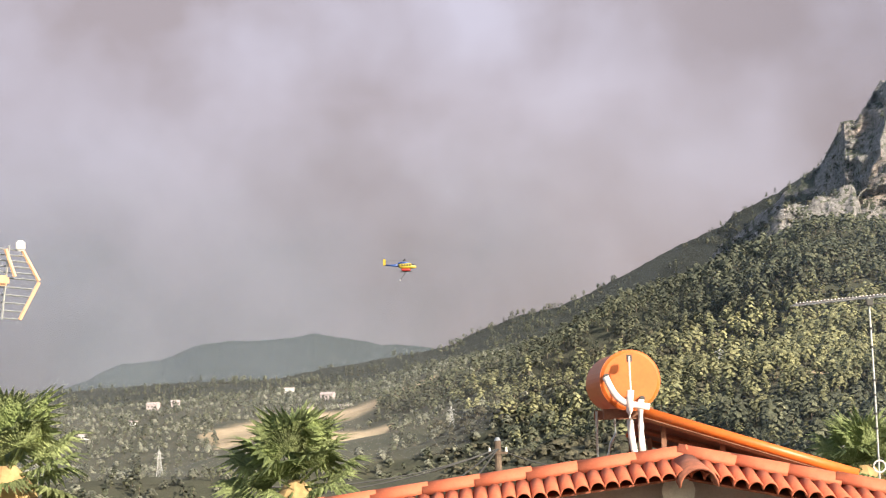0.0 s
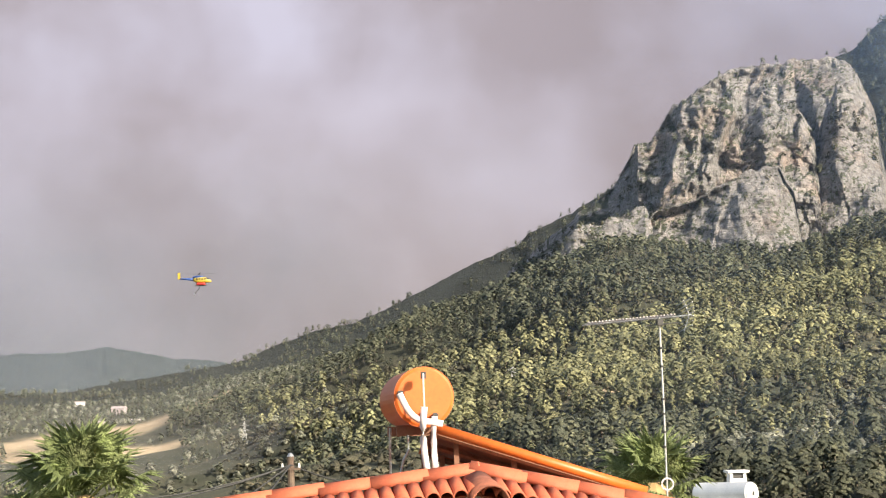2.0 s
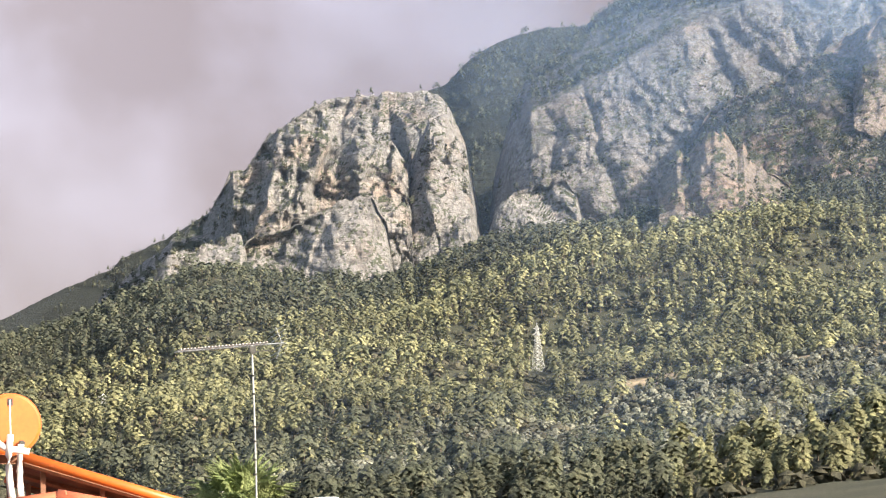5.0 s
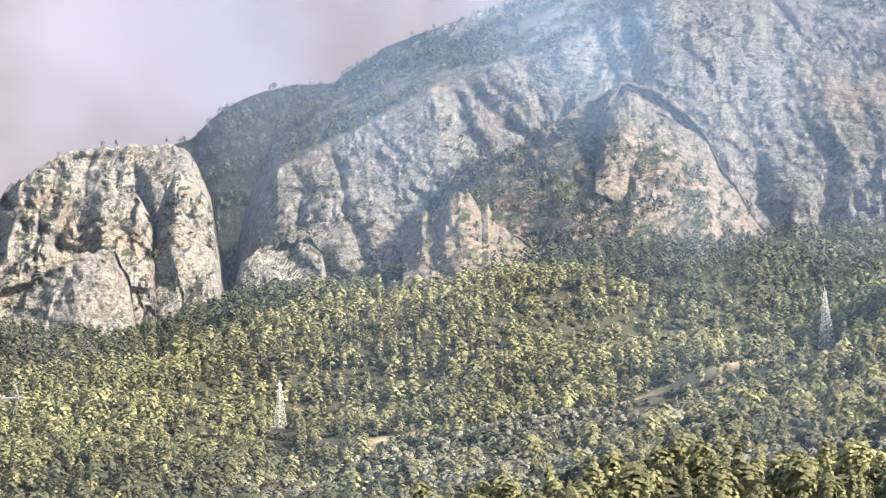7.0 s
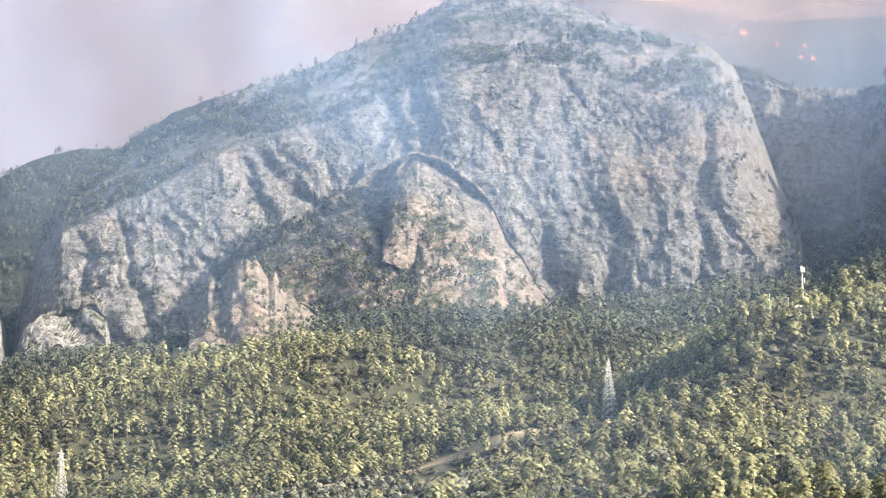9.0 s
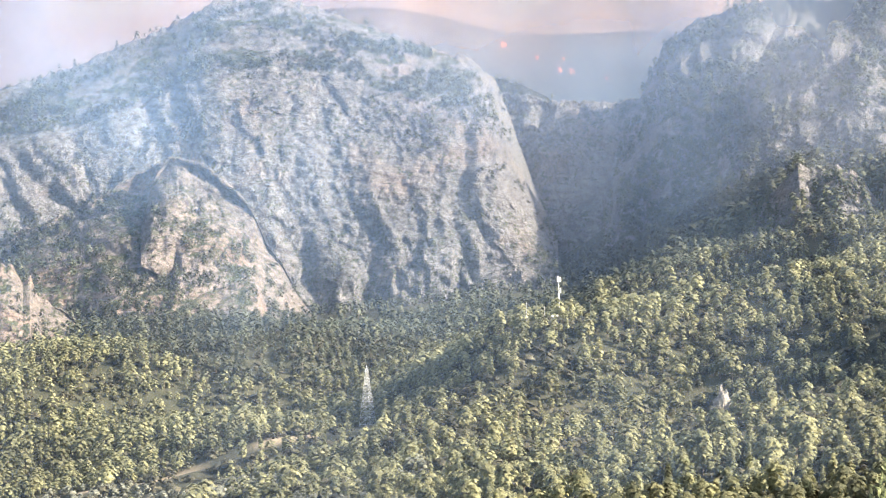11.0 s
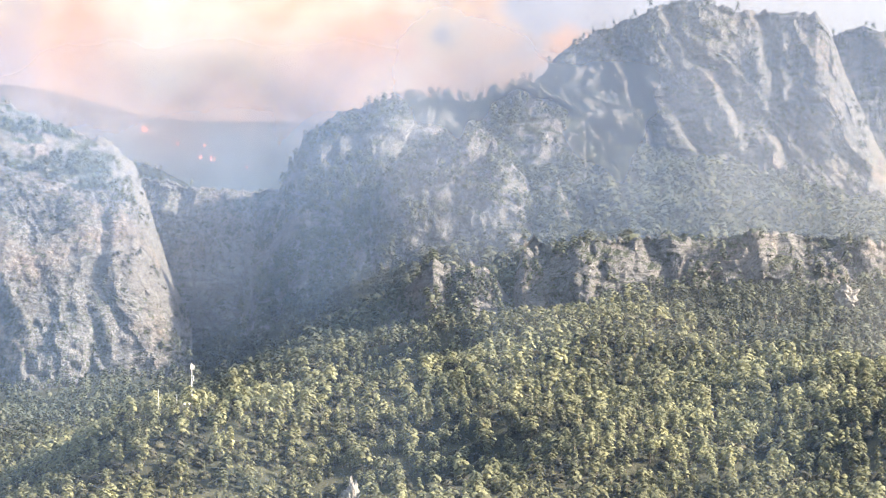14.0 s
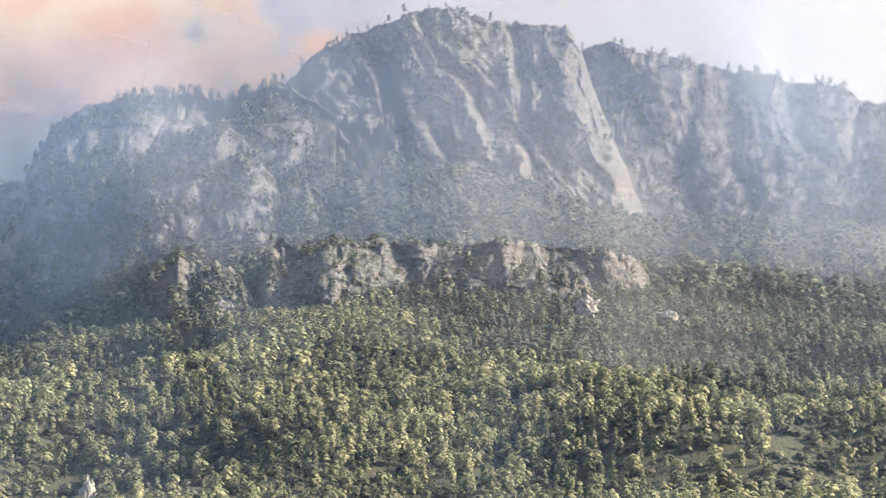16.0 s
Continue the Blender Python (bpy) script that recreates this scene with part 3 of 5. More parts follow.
# ---- sky, smoke and haze sheets ----
def backdrop():
    az = np.radians(np.arange(-40, 96, 2.0))
    el = np.radians(np.arange(-3, 41, 2.0))
    A, E = np.meshgrid(az, el)
    R = 4800.0
    V = np.stack([R * np.sin(A) * np.cos(E), R * np.cos(A) * np.cos(E), EYE.z + R * np.sin(E)], -1)
    n = Nodes("smoke_sky")
    me = raw_mesh("backdrop", V.reshape(-1, 3), grid_faces(*A.shape), (n.mat,), True)
    uv = me.uv_layers.new(name="UVMap")
    li = np.empty(len(me.loops), np.int32)
    me.loops.foreach_get("vertex_index", li)
    q = np.stack([np.degrees(A), np.degrees(E)], -1).reshape(-1, 2)[li]
    uv.data.foreach_set("uv", q.ravel().astype(np.float32))
    u = n.t.nodes.new("ShaderNodeUVMap")
    s = n.t.nodes.new("ShaderNodeSeparateXYZ")
    n.link(u.outputs[0], s.inputs[0])
    a, e = s.outputs[0], s.outputs[1]

    def span(v, lo, hi):
        return n.ramp(n.maths("DIVIDE", n.maths("SUBTRACT", v, lo), hi - lo), (0.0, 0.0), (1.0, 1.0))

    soft = n.noise(0.13, 5, 0.5, u.outputs[0], 0.15)
    billow = n.noise(0.22, 9, 0.5, u.outputs[0], 0.2)
    lump = n.noise(0.42, 7, 0.45, u.outputs[0], 0.3)
    low = n.mix(span(e, 0, 9), n.mix(span(a, -10, 3), (0.325, 0.29, 0.29), (0.59, 0.48, 0.445)), (0.5, 0.44, 0.465))
    grey = n.mix(n.ramp(soft, (0.38, 0.0), (0.6, 1.0)), low, n.mix(span(e, 0, 10), n.mix(span(a, -10, 3), (0.5, 0.43, 0.42), (0.68, 0.57, 0.54)), (0.74, 0.71, 0.82)))
    grey = n.mix(1.0, grey, n.mix(span(a, 6, 24), (0.935, 0.925, 0.955), (0.53, 0.465, 0.445)), "MULTIPLY")
    # orange glow above the fire, then cream plume, then clear pale sky
    high = n.maths("ADD", e, n.maths("MULTIPLY", n.maths("SUBTRACT", lump, 0.5), 22.0))
    fire = n.mix(span(high, 12.5, 18.5), (0.95, 0.52, 0.31), (1.0, 0.8, 0.58))
    fire = n.mix(n.ramp(billow, (0.4, 0.0), (0.5, 1.0)), n.mix(span(e, 12, 17), (0.74, 0.46, 0.38), (0.66, 0.52, 0.5)), fire)
    c = n.mix(n.maths("MULTIPLY", span(a, 18, 42), 0.97), grey, fire)
    pale = n.mix(span(a, 50, 66), (0.56, 0.53, 0.58), (0.92, 0.86, 0.8))
    slope = n.maths("ADD", a, n.maths("MULTIPLY", n.maths("SUBTRACT", e, 14.5), 0.9))
    edge = n.maths("ADD", slope, n.maths("MULTIPLY", n.maths("SUBTRACT", lump, 0.5), 15.0))
    c = n.mix(span(edge, 49.3, 50.8), c, pale)
    em = n.t.nodes.new("ShaderNodeEmission")
    em.inputs[1].default_value = 0.5
    n.link(c, em.inputs[0]).link(em.outputs[0], n.out.inputs[0])
    return tagged(new("backdrop", me), "smoke-filled sky, mauve to peach", "sky", kind="structure")


backdrop()


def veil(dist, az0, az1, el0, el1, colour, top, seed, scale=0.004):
    """A tinted sheet of thin drifting smoke, also standing in for distance haze."""
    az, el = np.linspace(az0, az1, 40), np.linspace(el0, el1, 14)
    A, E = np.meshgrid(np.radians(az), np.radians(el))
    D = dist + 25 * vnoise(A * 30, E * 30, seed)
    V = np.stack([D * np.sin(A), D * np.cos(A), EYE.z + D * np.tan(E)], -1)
    me = raw_mesh("smoke", V.reshape(-1, 3), grid_faces(*A.shape), (smoke_haze_material("smoke_and_haze", colour, top, seed, scale),), True)
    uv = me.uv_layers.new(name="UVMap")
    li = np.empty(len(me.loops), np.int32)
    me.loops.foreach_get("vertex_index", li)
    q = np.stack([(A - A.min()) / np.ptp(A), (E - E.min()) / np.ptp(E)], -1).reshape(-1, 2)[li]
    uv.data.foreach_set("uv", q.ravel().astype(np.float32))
    ob = tagged(new("smoke", me), "thin pale wildfire smoke by the cliffs, and distance haze put in as tinted sheets", "smoke", kind="stuff")
    ob.visible_shadow = False
    return ob


# besides smoke, these sheets tint aerial haze over far hill, valley and woods
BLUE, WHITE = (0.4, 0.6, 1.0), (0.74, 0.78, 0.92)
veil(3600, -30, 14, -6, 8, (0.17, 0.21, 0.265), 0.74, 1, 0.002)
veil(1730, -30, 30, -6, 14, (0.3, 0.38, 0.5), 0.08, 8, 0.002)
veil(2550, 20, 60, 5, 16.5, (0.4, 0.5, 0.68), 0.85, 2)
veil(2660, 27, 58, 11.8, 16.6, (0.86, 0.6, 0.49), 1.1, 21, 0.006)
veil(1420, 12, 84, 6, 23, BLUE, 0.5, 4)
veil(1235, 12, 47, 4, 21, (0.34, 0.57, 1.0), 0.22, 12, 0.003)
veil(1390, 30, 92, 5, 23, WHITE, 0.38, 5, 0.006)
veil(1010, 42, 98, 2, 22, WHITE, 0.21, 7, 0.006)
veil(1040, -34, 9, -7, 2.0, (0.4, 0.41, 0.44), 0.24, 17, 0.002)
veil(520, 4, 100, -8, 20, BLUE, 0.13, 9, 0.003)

# ---- forest ----
def soup(tri):
    """Loose triangles as vertices and faces."""
    return tri, np.arange(len(tri)).reshape(-1, 3)


def join(*pieces):
    v, f, n = [], [], 0
    for pv, pf in pieces:
        v.append(pv)
        f.append(pf + n)
        n += len(pv)
    return np.concatenate(v), np.concatenate(f)


def pads(rng, centres, radii):
    """Leafy clumps: domed above, ragged at the rim, shallow below."""
    out = []
    faces = [(0, 1, 2)]
    for k in range(3):
        a, b, c = 3 + 2 * k, 4 + 2 * k, 3 + (2 * k + 2) % 6
        faces += [(k, a, b), (k, b, (k + 1) % 3), ((k + 1) % 3, b, c), (9, b, a), (9, c, b)]
    faces = np.array(faces)
    for c, r in zip(centres, radii):
        a0 = rng.uniform(0, 6.28)
        top = [(0.5 * math.cos(a0 + 2.094 * k + 0.5), 0.5 * math.sin(a0 + 2.094 * k + 0.5), rng.uniform(0.42, 0.72)) for k in range(3)]
        rim = []
        for k in range(6):
            q = rng.uniform(0.72, 1.22)
            rim.append((q * math.cos(a0 + 1.047 * k), q * math.sin(a0 + 1.047 * k), rng.uniform(-0.28, 0.12)))
        out.append((c + r * np.array(top + rim + [(0, 0, -0.42)]), faces))
    return join(*out)


def sprays(rng, centres, out, radii):
    """Small ragged sprays of foliage, each a shallow open cone that faces out of the crown."""
    n = len(centres)
    up = out * 0.75 + (0, 0, 0.7) + rng.normal(size=(n, 3)) * 0.22
    up /= np.linalg.norm(up, axis=1, keepdims=True)
    e1 = np.cross(up, rng.normal(size=(n, 3)))
    e1 /= np.linalg.norm(e1, axis=1, keepdims=True)
    e2 = np.cross(up, e1)
    r = radii[:, None]
    v = [centres + up * r * rng.uniform(0.35, 0.6, (n, 1))]
    for k in range(4):
        q = r * rng.uniform(0.7, 1.3, (n, 1))
        v.append(centres + (e1 * math.cos(1.571 * k) + e2 * math.sin(1.571 * k)) * q - up * r * rng.uniform(0.0, 0.3, (n, 1)))
    f = np.array(((0, 1, 2), (0, 2, 3), (0, 3, 4), (0, 4, 1)))
    return np.stack(v, 1).reshape(-1, 3), (f[None] + (np.arange(n) * 5)[:, None, None]).reshape(-1, 3)


def trunk_tris(rng, height, width, limbs, reach):
    """A tapered, slightly bent trunk with a few limbs, as triangles."""
    out = []

    def limb(a, b, w0, w1):
        a, b = np.asarray(a), np.asarray(b)
        ax = (b - a) / np.linalg.norm(b - a)
        u = np.cross(ax, (0.3, 0.9, 0.2))
        u /= np.linalg.norm(u)
        v = np.cross(ax, u)
        ring = [np.cos(k) * u + np.sin(k) * v for k in (0, 2.094, 4.189)]
        for k in range(3):
            p, q = ring[k], ring[(k + 1) % 3]
            out.extend((a + p * w0, a + q * w0, b + q * w1, a + p * w0, b + q * w1, b + p * w1))

    bend = rng.normal(size=2) * 0.05 * height
    mid, top = (bend[0], bend[1], height * 0.5), (bend[0] * 1.4, bend[1] * 0.6, height)
    if not limbs:
        limb((0, 0, -1.2), top, width, width * 0.3)
        return np.array(out)
    limb((0, 0, -1.2), mid, width, width * 0.7)
    limb(mid, top, width * 0.7, width * 0.25)
    for k in range(limbs):
        a = rng.uniform(0, 6.28)
        z = height * rng.uniform(0.5, 0.85)
        limb((bend[0], bend[1], z), (bend[0] + reach * math.cos(a), bend[1] + reach * math.sin(a), z + height * 0.12), width * 0.35, width * 0.12)
    return np.array(out)


def tree_kind(seed, height, spread, clumps, leaf, low=0.35, limbs=3, kind="pine", core=2):
    """Crown and trunk, as vertices and faces, for one tree form."""
    rng = np.random.default_rng(seed)
    t = (np.arange(clumps) + rng.uniform(0.2, 0.8, clumps)) / clumps
    if kind == "pine":
        t = t ** 0.8
        wide = 0.35 + 0.65 * np.sin(np.pi * (0.12 + 0.8 * t)) + 0.12 * np.sin(t * 19 + seed)
    elif kind == "spire":
        wide = 1.0 - 0.9 * t + 0.08 * np.sin(t * 23 + seed)
    else:
        wide = np.sqrt(np.clip(1 - (t * 1.5 - 0.5) ** 2, 0.1, 1))
    a = np.arange(clumps) * 2.4 + rng.uniform(0, 6.28)
    rad = spread * wide * np.sqrt(rng.uniform(0.35, 0.95, clumps)) * (1 - 0.7 * (t > 0.93)) * (0.85 + 0.3 * np.sin(a * 3 + seed))
    cen = np.stack([rad * np.cos(a), rad * np.sin(a), (low + (1 - low) * t) * height], 1)
    out = np.stack([np.cos(a), np.sin(a), (t - 0.4) * 1.2], 1) * np.clip(rad / spread * 1.6, 0.2, 1)[:, None]
    crown = sprays(rng, cen, out, leaf * rng.uniform(0.75, 1.3, clumps))
    if core:
        h = np.linspace(0.3, 0.75, core)
        mid = np.stack([rng.normal(size=core) * 0.1 * spread, rng.normal(size=core) * 0.1 * spread, (low + (1 - low) * h) * height], 1)
        crown = join(crown, pads(rng, mid, np.full(core, spread * 0.55) * (1 - 0.5 * h * (kind == "spire"))))
    trunk = soup(trunk_tris(rng, height * 0.8, 0.02 * height, limbs, spread * 0.5))
    # foliage is shaded as a soft mass: normals lean out of the crown
    heart = np.array((0, 0, height * (low + 0.3 * (1 - low))))
    lean = (crown[0] - heart) / (spread, spread, height * (1 - low) * 0.5)
    lean = lean / (np.linalg.norm(lean, axis=1, keepdims=True) + 1e-6) + rng.normal(size=lean.shape) * 0.28 + (0, 0, 0.3)
    lean /= np.linalg.norm(lean, axis=1, keepdims=True)
    side_ = trunk[0] * (1, 1, 0)
    side_ /= np.linalg.norm(side_, axis=1, keepdims=True) + 1e-6
    return (*crown, lean), (*trunk, side_)


PINES = [tree_kind(100 + i, 10.5, 3.5, 58, 0.85, 0.2 + 0.07 * (i % 3), 2) for i in range(7)]
PINES += [tree_kind(120 + i, 10.0, 2.4, 48, 0.75, 0.06, 0, "spire") for i in range(4)]
FAR_PINES = [tree_kind(200 + i, 10.0, 3.5, 30, 1.02, 0.22, 0, core=1) for i in range(8)]
FAR_PINES += [tree_kind(210 + i, 10.5, 2.5, 18, 1.05, 0.06, 0, "spire", 1) for i in range(4)]
REMOTE_PINES = [tree_kind(220 + i, 10.0, 3.6 if i % 3 else 2.6, 16, 1.35, 0.15, 0, "pine" if i % 3 else "spire", 0) for i in range(9)]
HIGH = [tree_kind(140 + i, 8.0, 2.8, 11, 1.2, 0.18, 0, "pine" if i % 3 else "spire", 0) for i in range(6)]
BUSH = [tree_kind(160 + i, 1.9, 1.8, 6, 0.9, 0.15, 0, "bush", 0) for i in range(6)]
OLIVES = [tree_kind(180 + i, 4.4, 2.5, 14, 1.0, 0.25, 0, "bush", 1) for i in range(4)]


def place(kinds, pts, sizes, rng, which):
    """Crowns (0) or trunks (1) of many trees, joined, with their normals."""
    out, nrm = [], []
    pick = rng.integers(0, len(kinds), len(pts))
    turn, squash = rng.uniform(0, 6.283, len(pts)), rng.uniform(0.85, 1.2, len(pts))
    for k, kind in enumerate(kinds):
        w = np.where(pick == k)[0]
        if not len(w):
            continue
        src, fc, nr = kind[which]
        c, s, sq = np.cos(turn[w])[:, None], np.sin(turn[w])[:, None], (sizes[w] * squash[w])[:, None]
        x, y = src[None, :, 0] * c - src[None, :, 1] * s, src[None, :, 0] * s + src[None, :, 1] * c
        v = np.stack([x * sq, y * sq, src[None, :, 2] * sizes[w][:, None]], -1) + pts[w][:, None, :]
        f = fc[None] + (np.arange(len(w)) * len(src))[:, None, None]
        out.append((v.reshape(-1, 3), f.reshape(-1, 3)))
        nx, ny = nr[None, :, 0] * c - nr[None, :, 1] * s, nr[None, :, 0] * s + nr[None, :, 1] * c
        nrm.append(np.stack([nx, ny, np.broadcast_to(nr[None, :, 2], nx.shape)], -1).reshape(-1, 3))
    return (*join(*out), np.concatenate(nrm))


def stand(name, label, kinds, pts, sizes, leaf, seed, category="trees"):
    pts, sizes = np.asarray(pts), np.asarray(sizes)
    cr, tk = (place(kinds, pts, sizes, np.random.default_rng(seed), w) for w in (0, 1))
    v, f = join(cr[:2], tk[:2])
    idx = np.zeros(len(f), np.int32)
    idx[len(cr[1]):] = 1
    me = raw_mesh(name, v, f, (leaf, M_BARK), True, idx, np.concatenate([cr[2], tk[2]]))
    return tagged(new(name, me), label, category, kind="stuff")


def scatter(rng, count, az0, az1, r0, r1, apart, test):
    """Points on the ground, kept apart by a coarse grid."""
    az = rng.uniform(az0, az1, count)
    r = np.sqrt(rng.uniform(r0 * r0, r1 * r1, count))
    x, y = r * np.sin(np.radians(az)), r * np.cos(np.radians(az))
    ok = test(az, r, x, y, rng.uniform(0, 1, count))
    x, y = x[ok], y[ok]
    cell = np.floor(x / apart).astype(np.int64) * 100003 + np.floor(y / apart).astype(np.int64)
    _, first = np.unique(cell, return_index=True)
    x, y = x[first], y[first]
    return np.stack([x, y, land(x, y) - 0.2], 1)


def bare_track(az, r, front=26, ahead=130):
    d = np.where(az < 27.5, r - (905 - 40 * np.clip((az - 20.5) / 7, 0, 1)), r - (865 + 40 * np.clip((az - 27.5) / 6.7, 0, 1)))
    track = (az > 20.5) & (az < 34.4) & (d < 8) & (d > -front)
    pad = (az > 38.8) & (az < 40.9) & (r > 922) & (r < 985)
    for a0, r0 in ((34.47, 930), (19.44, 1010), (7.5, 1020), (0.06, 1200), (44.24, 760), (22.7, 1270), (48.2, 1230), (58.0, 1180), (60.2, 1190)):
        pad = pad | ((np.abs(az - a0) < 0.42) & (r < r0 + 8) & (r > r0 - (ahead if r0 < 1100 else 40)))
    return track | pad


def pine_test(az, r, x, y, u):
    thick = 1.08 + 1.25 * fbm(x / 75, y / 75, 60, 3) - 0.6 * np.exp(-((az - 46.5) / 2.6) ** 2 - ((r - 690) / 60) ** 2) - 0.5 * np.exp(-((az - 30) / 6.0) ** 2 - ((r - 830) / 40) ** 2)
    low = np.interp(az, [-14, -0.6, 2, 10, 16, 22, 30, 36, 70], [3000, 1500, 900, 560, 700, 850, 850, 520, 420])
    foot = np.interp(az, [-14, 8, 12, 30, 36], [0, 480, 560, 640, 650])
    # thin pines over open scrub below the mast
    thick = thick - 0.68 * np.exp(-((az - 39.5) / 7.5) ** 4 - ((r - 700) / 170) ** 4)
    return (u < np.where(r < foot, thick - 0.25, thick)) & ((r > low) | (r < foot)) & ~bare_track(az, r)


rng = np.random.default_rng(7)
pines = scatter(rng, 60000, -2, 69, 430, 1370, 6.0, pine_test)
sizes = rng.uniform(0.42, 1.0, len(pines)) * rng.choice((0.75, 1.0, 1.15), len(pines))
edge = np.hypot(pines[:, 0], pines[:, 1])
order = np.argsort(edge + rng.uniform(0, 60, len(edge)))
near_pines, rest = order[:240], order[240:]
close, away = rest[:1400], rest[1400:]
# beyond the ridge line and low in the west, shade is put into darker needles
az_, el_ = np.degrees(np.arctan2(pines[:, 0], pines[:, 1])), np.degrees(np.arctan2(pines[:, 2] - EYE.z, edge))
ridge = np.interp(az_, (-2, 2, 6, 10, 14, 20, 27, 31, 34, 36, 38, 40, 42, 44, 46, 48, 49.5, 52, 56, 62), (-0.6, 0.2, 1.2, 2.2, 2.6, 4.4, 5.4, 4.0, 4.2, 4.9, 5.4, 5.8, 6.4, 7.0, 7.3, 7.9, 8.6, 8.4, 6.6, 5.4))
low_shade = (az_ < 24) & (el_ < np.interp(az_, (8, 16, 24), (-1.2, 0.1, 0.2)))
dark = (el_[away] > ridge[away] + rng.normal(size=len(away)) * 0.15) | (low_shade[away] & (rng.uniform(0, 1, len(away)) < 0.75))
# close pines in the west get the shade in their needle colour too
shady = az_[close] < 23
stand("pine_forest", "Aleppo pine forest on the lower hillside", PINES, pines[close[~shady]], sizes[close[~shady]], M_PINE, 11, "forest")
stand("pine_forest", "pines on the lower hillside with shade put into their needles", PINES, pines[close[shady]], sizes[close[shady]], M_HIGH_SHADE, 31, "forest")
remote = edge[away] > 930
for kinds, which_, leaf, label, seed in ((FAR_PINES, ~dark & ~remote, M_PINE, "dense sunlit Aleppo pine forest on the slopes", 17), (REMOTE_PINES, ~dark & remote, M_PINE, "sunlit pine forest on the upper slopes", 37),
                                         (FAR_PINES, dark & ~remote, M_HIGH_SHADE, "pine forest in the lower gullies, shade put into its needle colour", 27), (REMOTE_PINES, dark & remote, M_HIGH_SHADE, "pine forest in the gullies under the cliffs, shade put into its needle colour", 47)):
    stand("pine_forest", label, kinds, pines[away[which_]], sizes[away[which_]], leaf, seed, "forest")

# scrub and olives on the lower slopes
bushes = scatter(rng, 90000, -0.5, 69, 420, 1250, 3.8, lambda az, r, x, y, u: (u < 1.05 + 0.6 * fbm(x / 40, y / 40, 70, 3)) & ~bare_track(az, r, 24, 75))
keep = rng.permutation(len(bushes))[:19000]
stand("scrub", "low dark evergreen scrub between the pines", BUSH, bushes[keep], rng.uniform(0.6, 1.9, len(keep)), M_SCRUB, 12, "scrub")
olives = scatter(rng, 30000, 8, 36, 520, 900, 5.5, lambda az, r, x, y, u: (r < np.interp(az, [8, 16, 22, 30, 36], [600, 740, 880, 890, 660])) & (u < 0.75 + 0.5 * fbm(x / 50, y / 50, 75, 2)) & ~bare_track(az, r))
stand("olive_grove", "silvery olive trees on terraced ground", OLIVES, olives[:2600], rng.uniform(0.55, 0.95, len(olives[:2600])), M_OLIVE, 13, "olive trees")


def valley_test(az, r, x, y, u):
    field = np.zeros(len(az), bool)
    for a0, a1, r0, r1, wide in ((-6.4, -0.3, 1460, 1640, 165), (-7.8, -1.6, 1255, 1305, 100)):
        field |= (az > a0) & (az < a1) & (np.abs(r + 40 - (r0 + (r1 - r0) * (az - a0) / (a1 - a0))) < wide)
    return ~field & (u < 0.85 + 0.7 * fbm(x / 60, y / 60, 78, 2))


valley = scatter(rng, 16000, -14, 3, 700, 2300, 11, valley_test)
half = len(valley) // 2
mixed = rng.permutation(len(valley))
stand("valley_olives", "olive trees dotting the hazy valley", OLIVES, valley[mixed[:half]], rng.uniform(0.6, 1.1, half), M_OLIVE, 14)
stand("valley_pines", "dark trees in the hazy valley", HIGH, valley[mixed[half:]], rng.uniform(0.5, 1.0, len(mixed) - half), M_HIGH_SHADE, 19)

# trees and scrub that hold on the mountains
hp, hs, bp, bs = [], [], [], []
for V, nz, amount, n, seed, face in PERCHES:
    flat, nn = V.reshape(-1, 3), nz.ravel()
    rows_, cols = nz.shape
    level = (np.arange(rows_)[:, None] / max(1, n - 1) * np.ones((1, cols))).ravel()
    patch = fbm(flat[:, 0] / 45, flat[:, 2] / 30 + flat[:, 1] / 45, seed + 40, 3)
    chance = np.clip((nn - 0.38 / max(1.0, amount)) * 1.6, 0, 1) * np.clip(0.5 + patch * 1.5, 0, 1) * amount
    chance = chance * np.where(level < 0.8, face, 1.0 if face == 1.0 else 3.0)
    chance = np.maximum(chance, 0.06 * (np.abs(level - 1) < 0.012))
    spacing = np.linalg.norm(V[0, 1] - V[0, 0])
    hit = np.where(rng.uniform(0, 1, len(flat)) < chance * (spacing / 5.2) ** 2 * 1.3)[0]
    hp.append(flat[hit])
    hs.append(rng.uniform(0.35, 0.95, len(hit)) * np.where(np.arctan2(flat[hit, 0], flat[hit, 1]) > radians(41), 1.4, 1.0))
    hit = np.where(rng.uniform(0, 1, len(flat)) < np.clip((nn - 0.12), 0, 1) * np.clip(0.25 + patch, 0, 1) * 0.35 * (spacing / 3) ** 2)[0]
    bp.append(flat[hit])
    bs.append(rng.uniform(0.5, 1.3, len(hit)))
hp, hs, bp, bs = np.concatenate(hp), np.concatenate(hs), np.concatenate(bp), np.concatenate(bs)
few, lots = rng.permutation(len(hp))[:15000], rng.permutation(len(bp))[:9000]
upper = scatter(rng, 40000, -2, 69, 1335, 1950, 9.5, lambda az, r, x, y, u: (u < 0.85 + 1.5 * fbm(x / 45, y / 45, 90, 3)) & (r < np.interp(az, [-2, 8, 12, 33, 36, 43, 46], [1600, 1600, 1420, 1440, 1560, 1700, 1950])))
stand("high_forest", "dark pine wood between the rock bands", HIGH, upper, rng.uniform(0.5, 1.4, len(upper)) * np.where(np.degrees(np.arctan2(upper[:, 0], upper[:, 1])) > 43, 1.65, 0.9), M_HIGH_SHADE, 18, "forest")
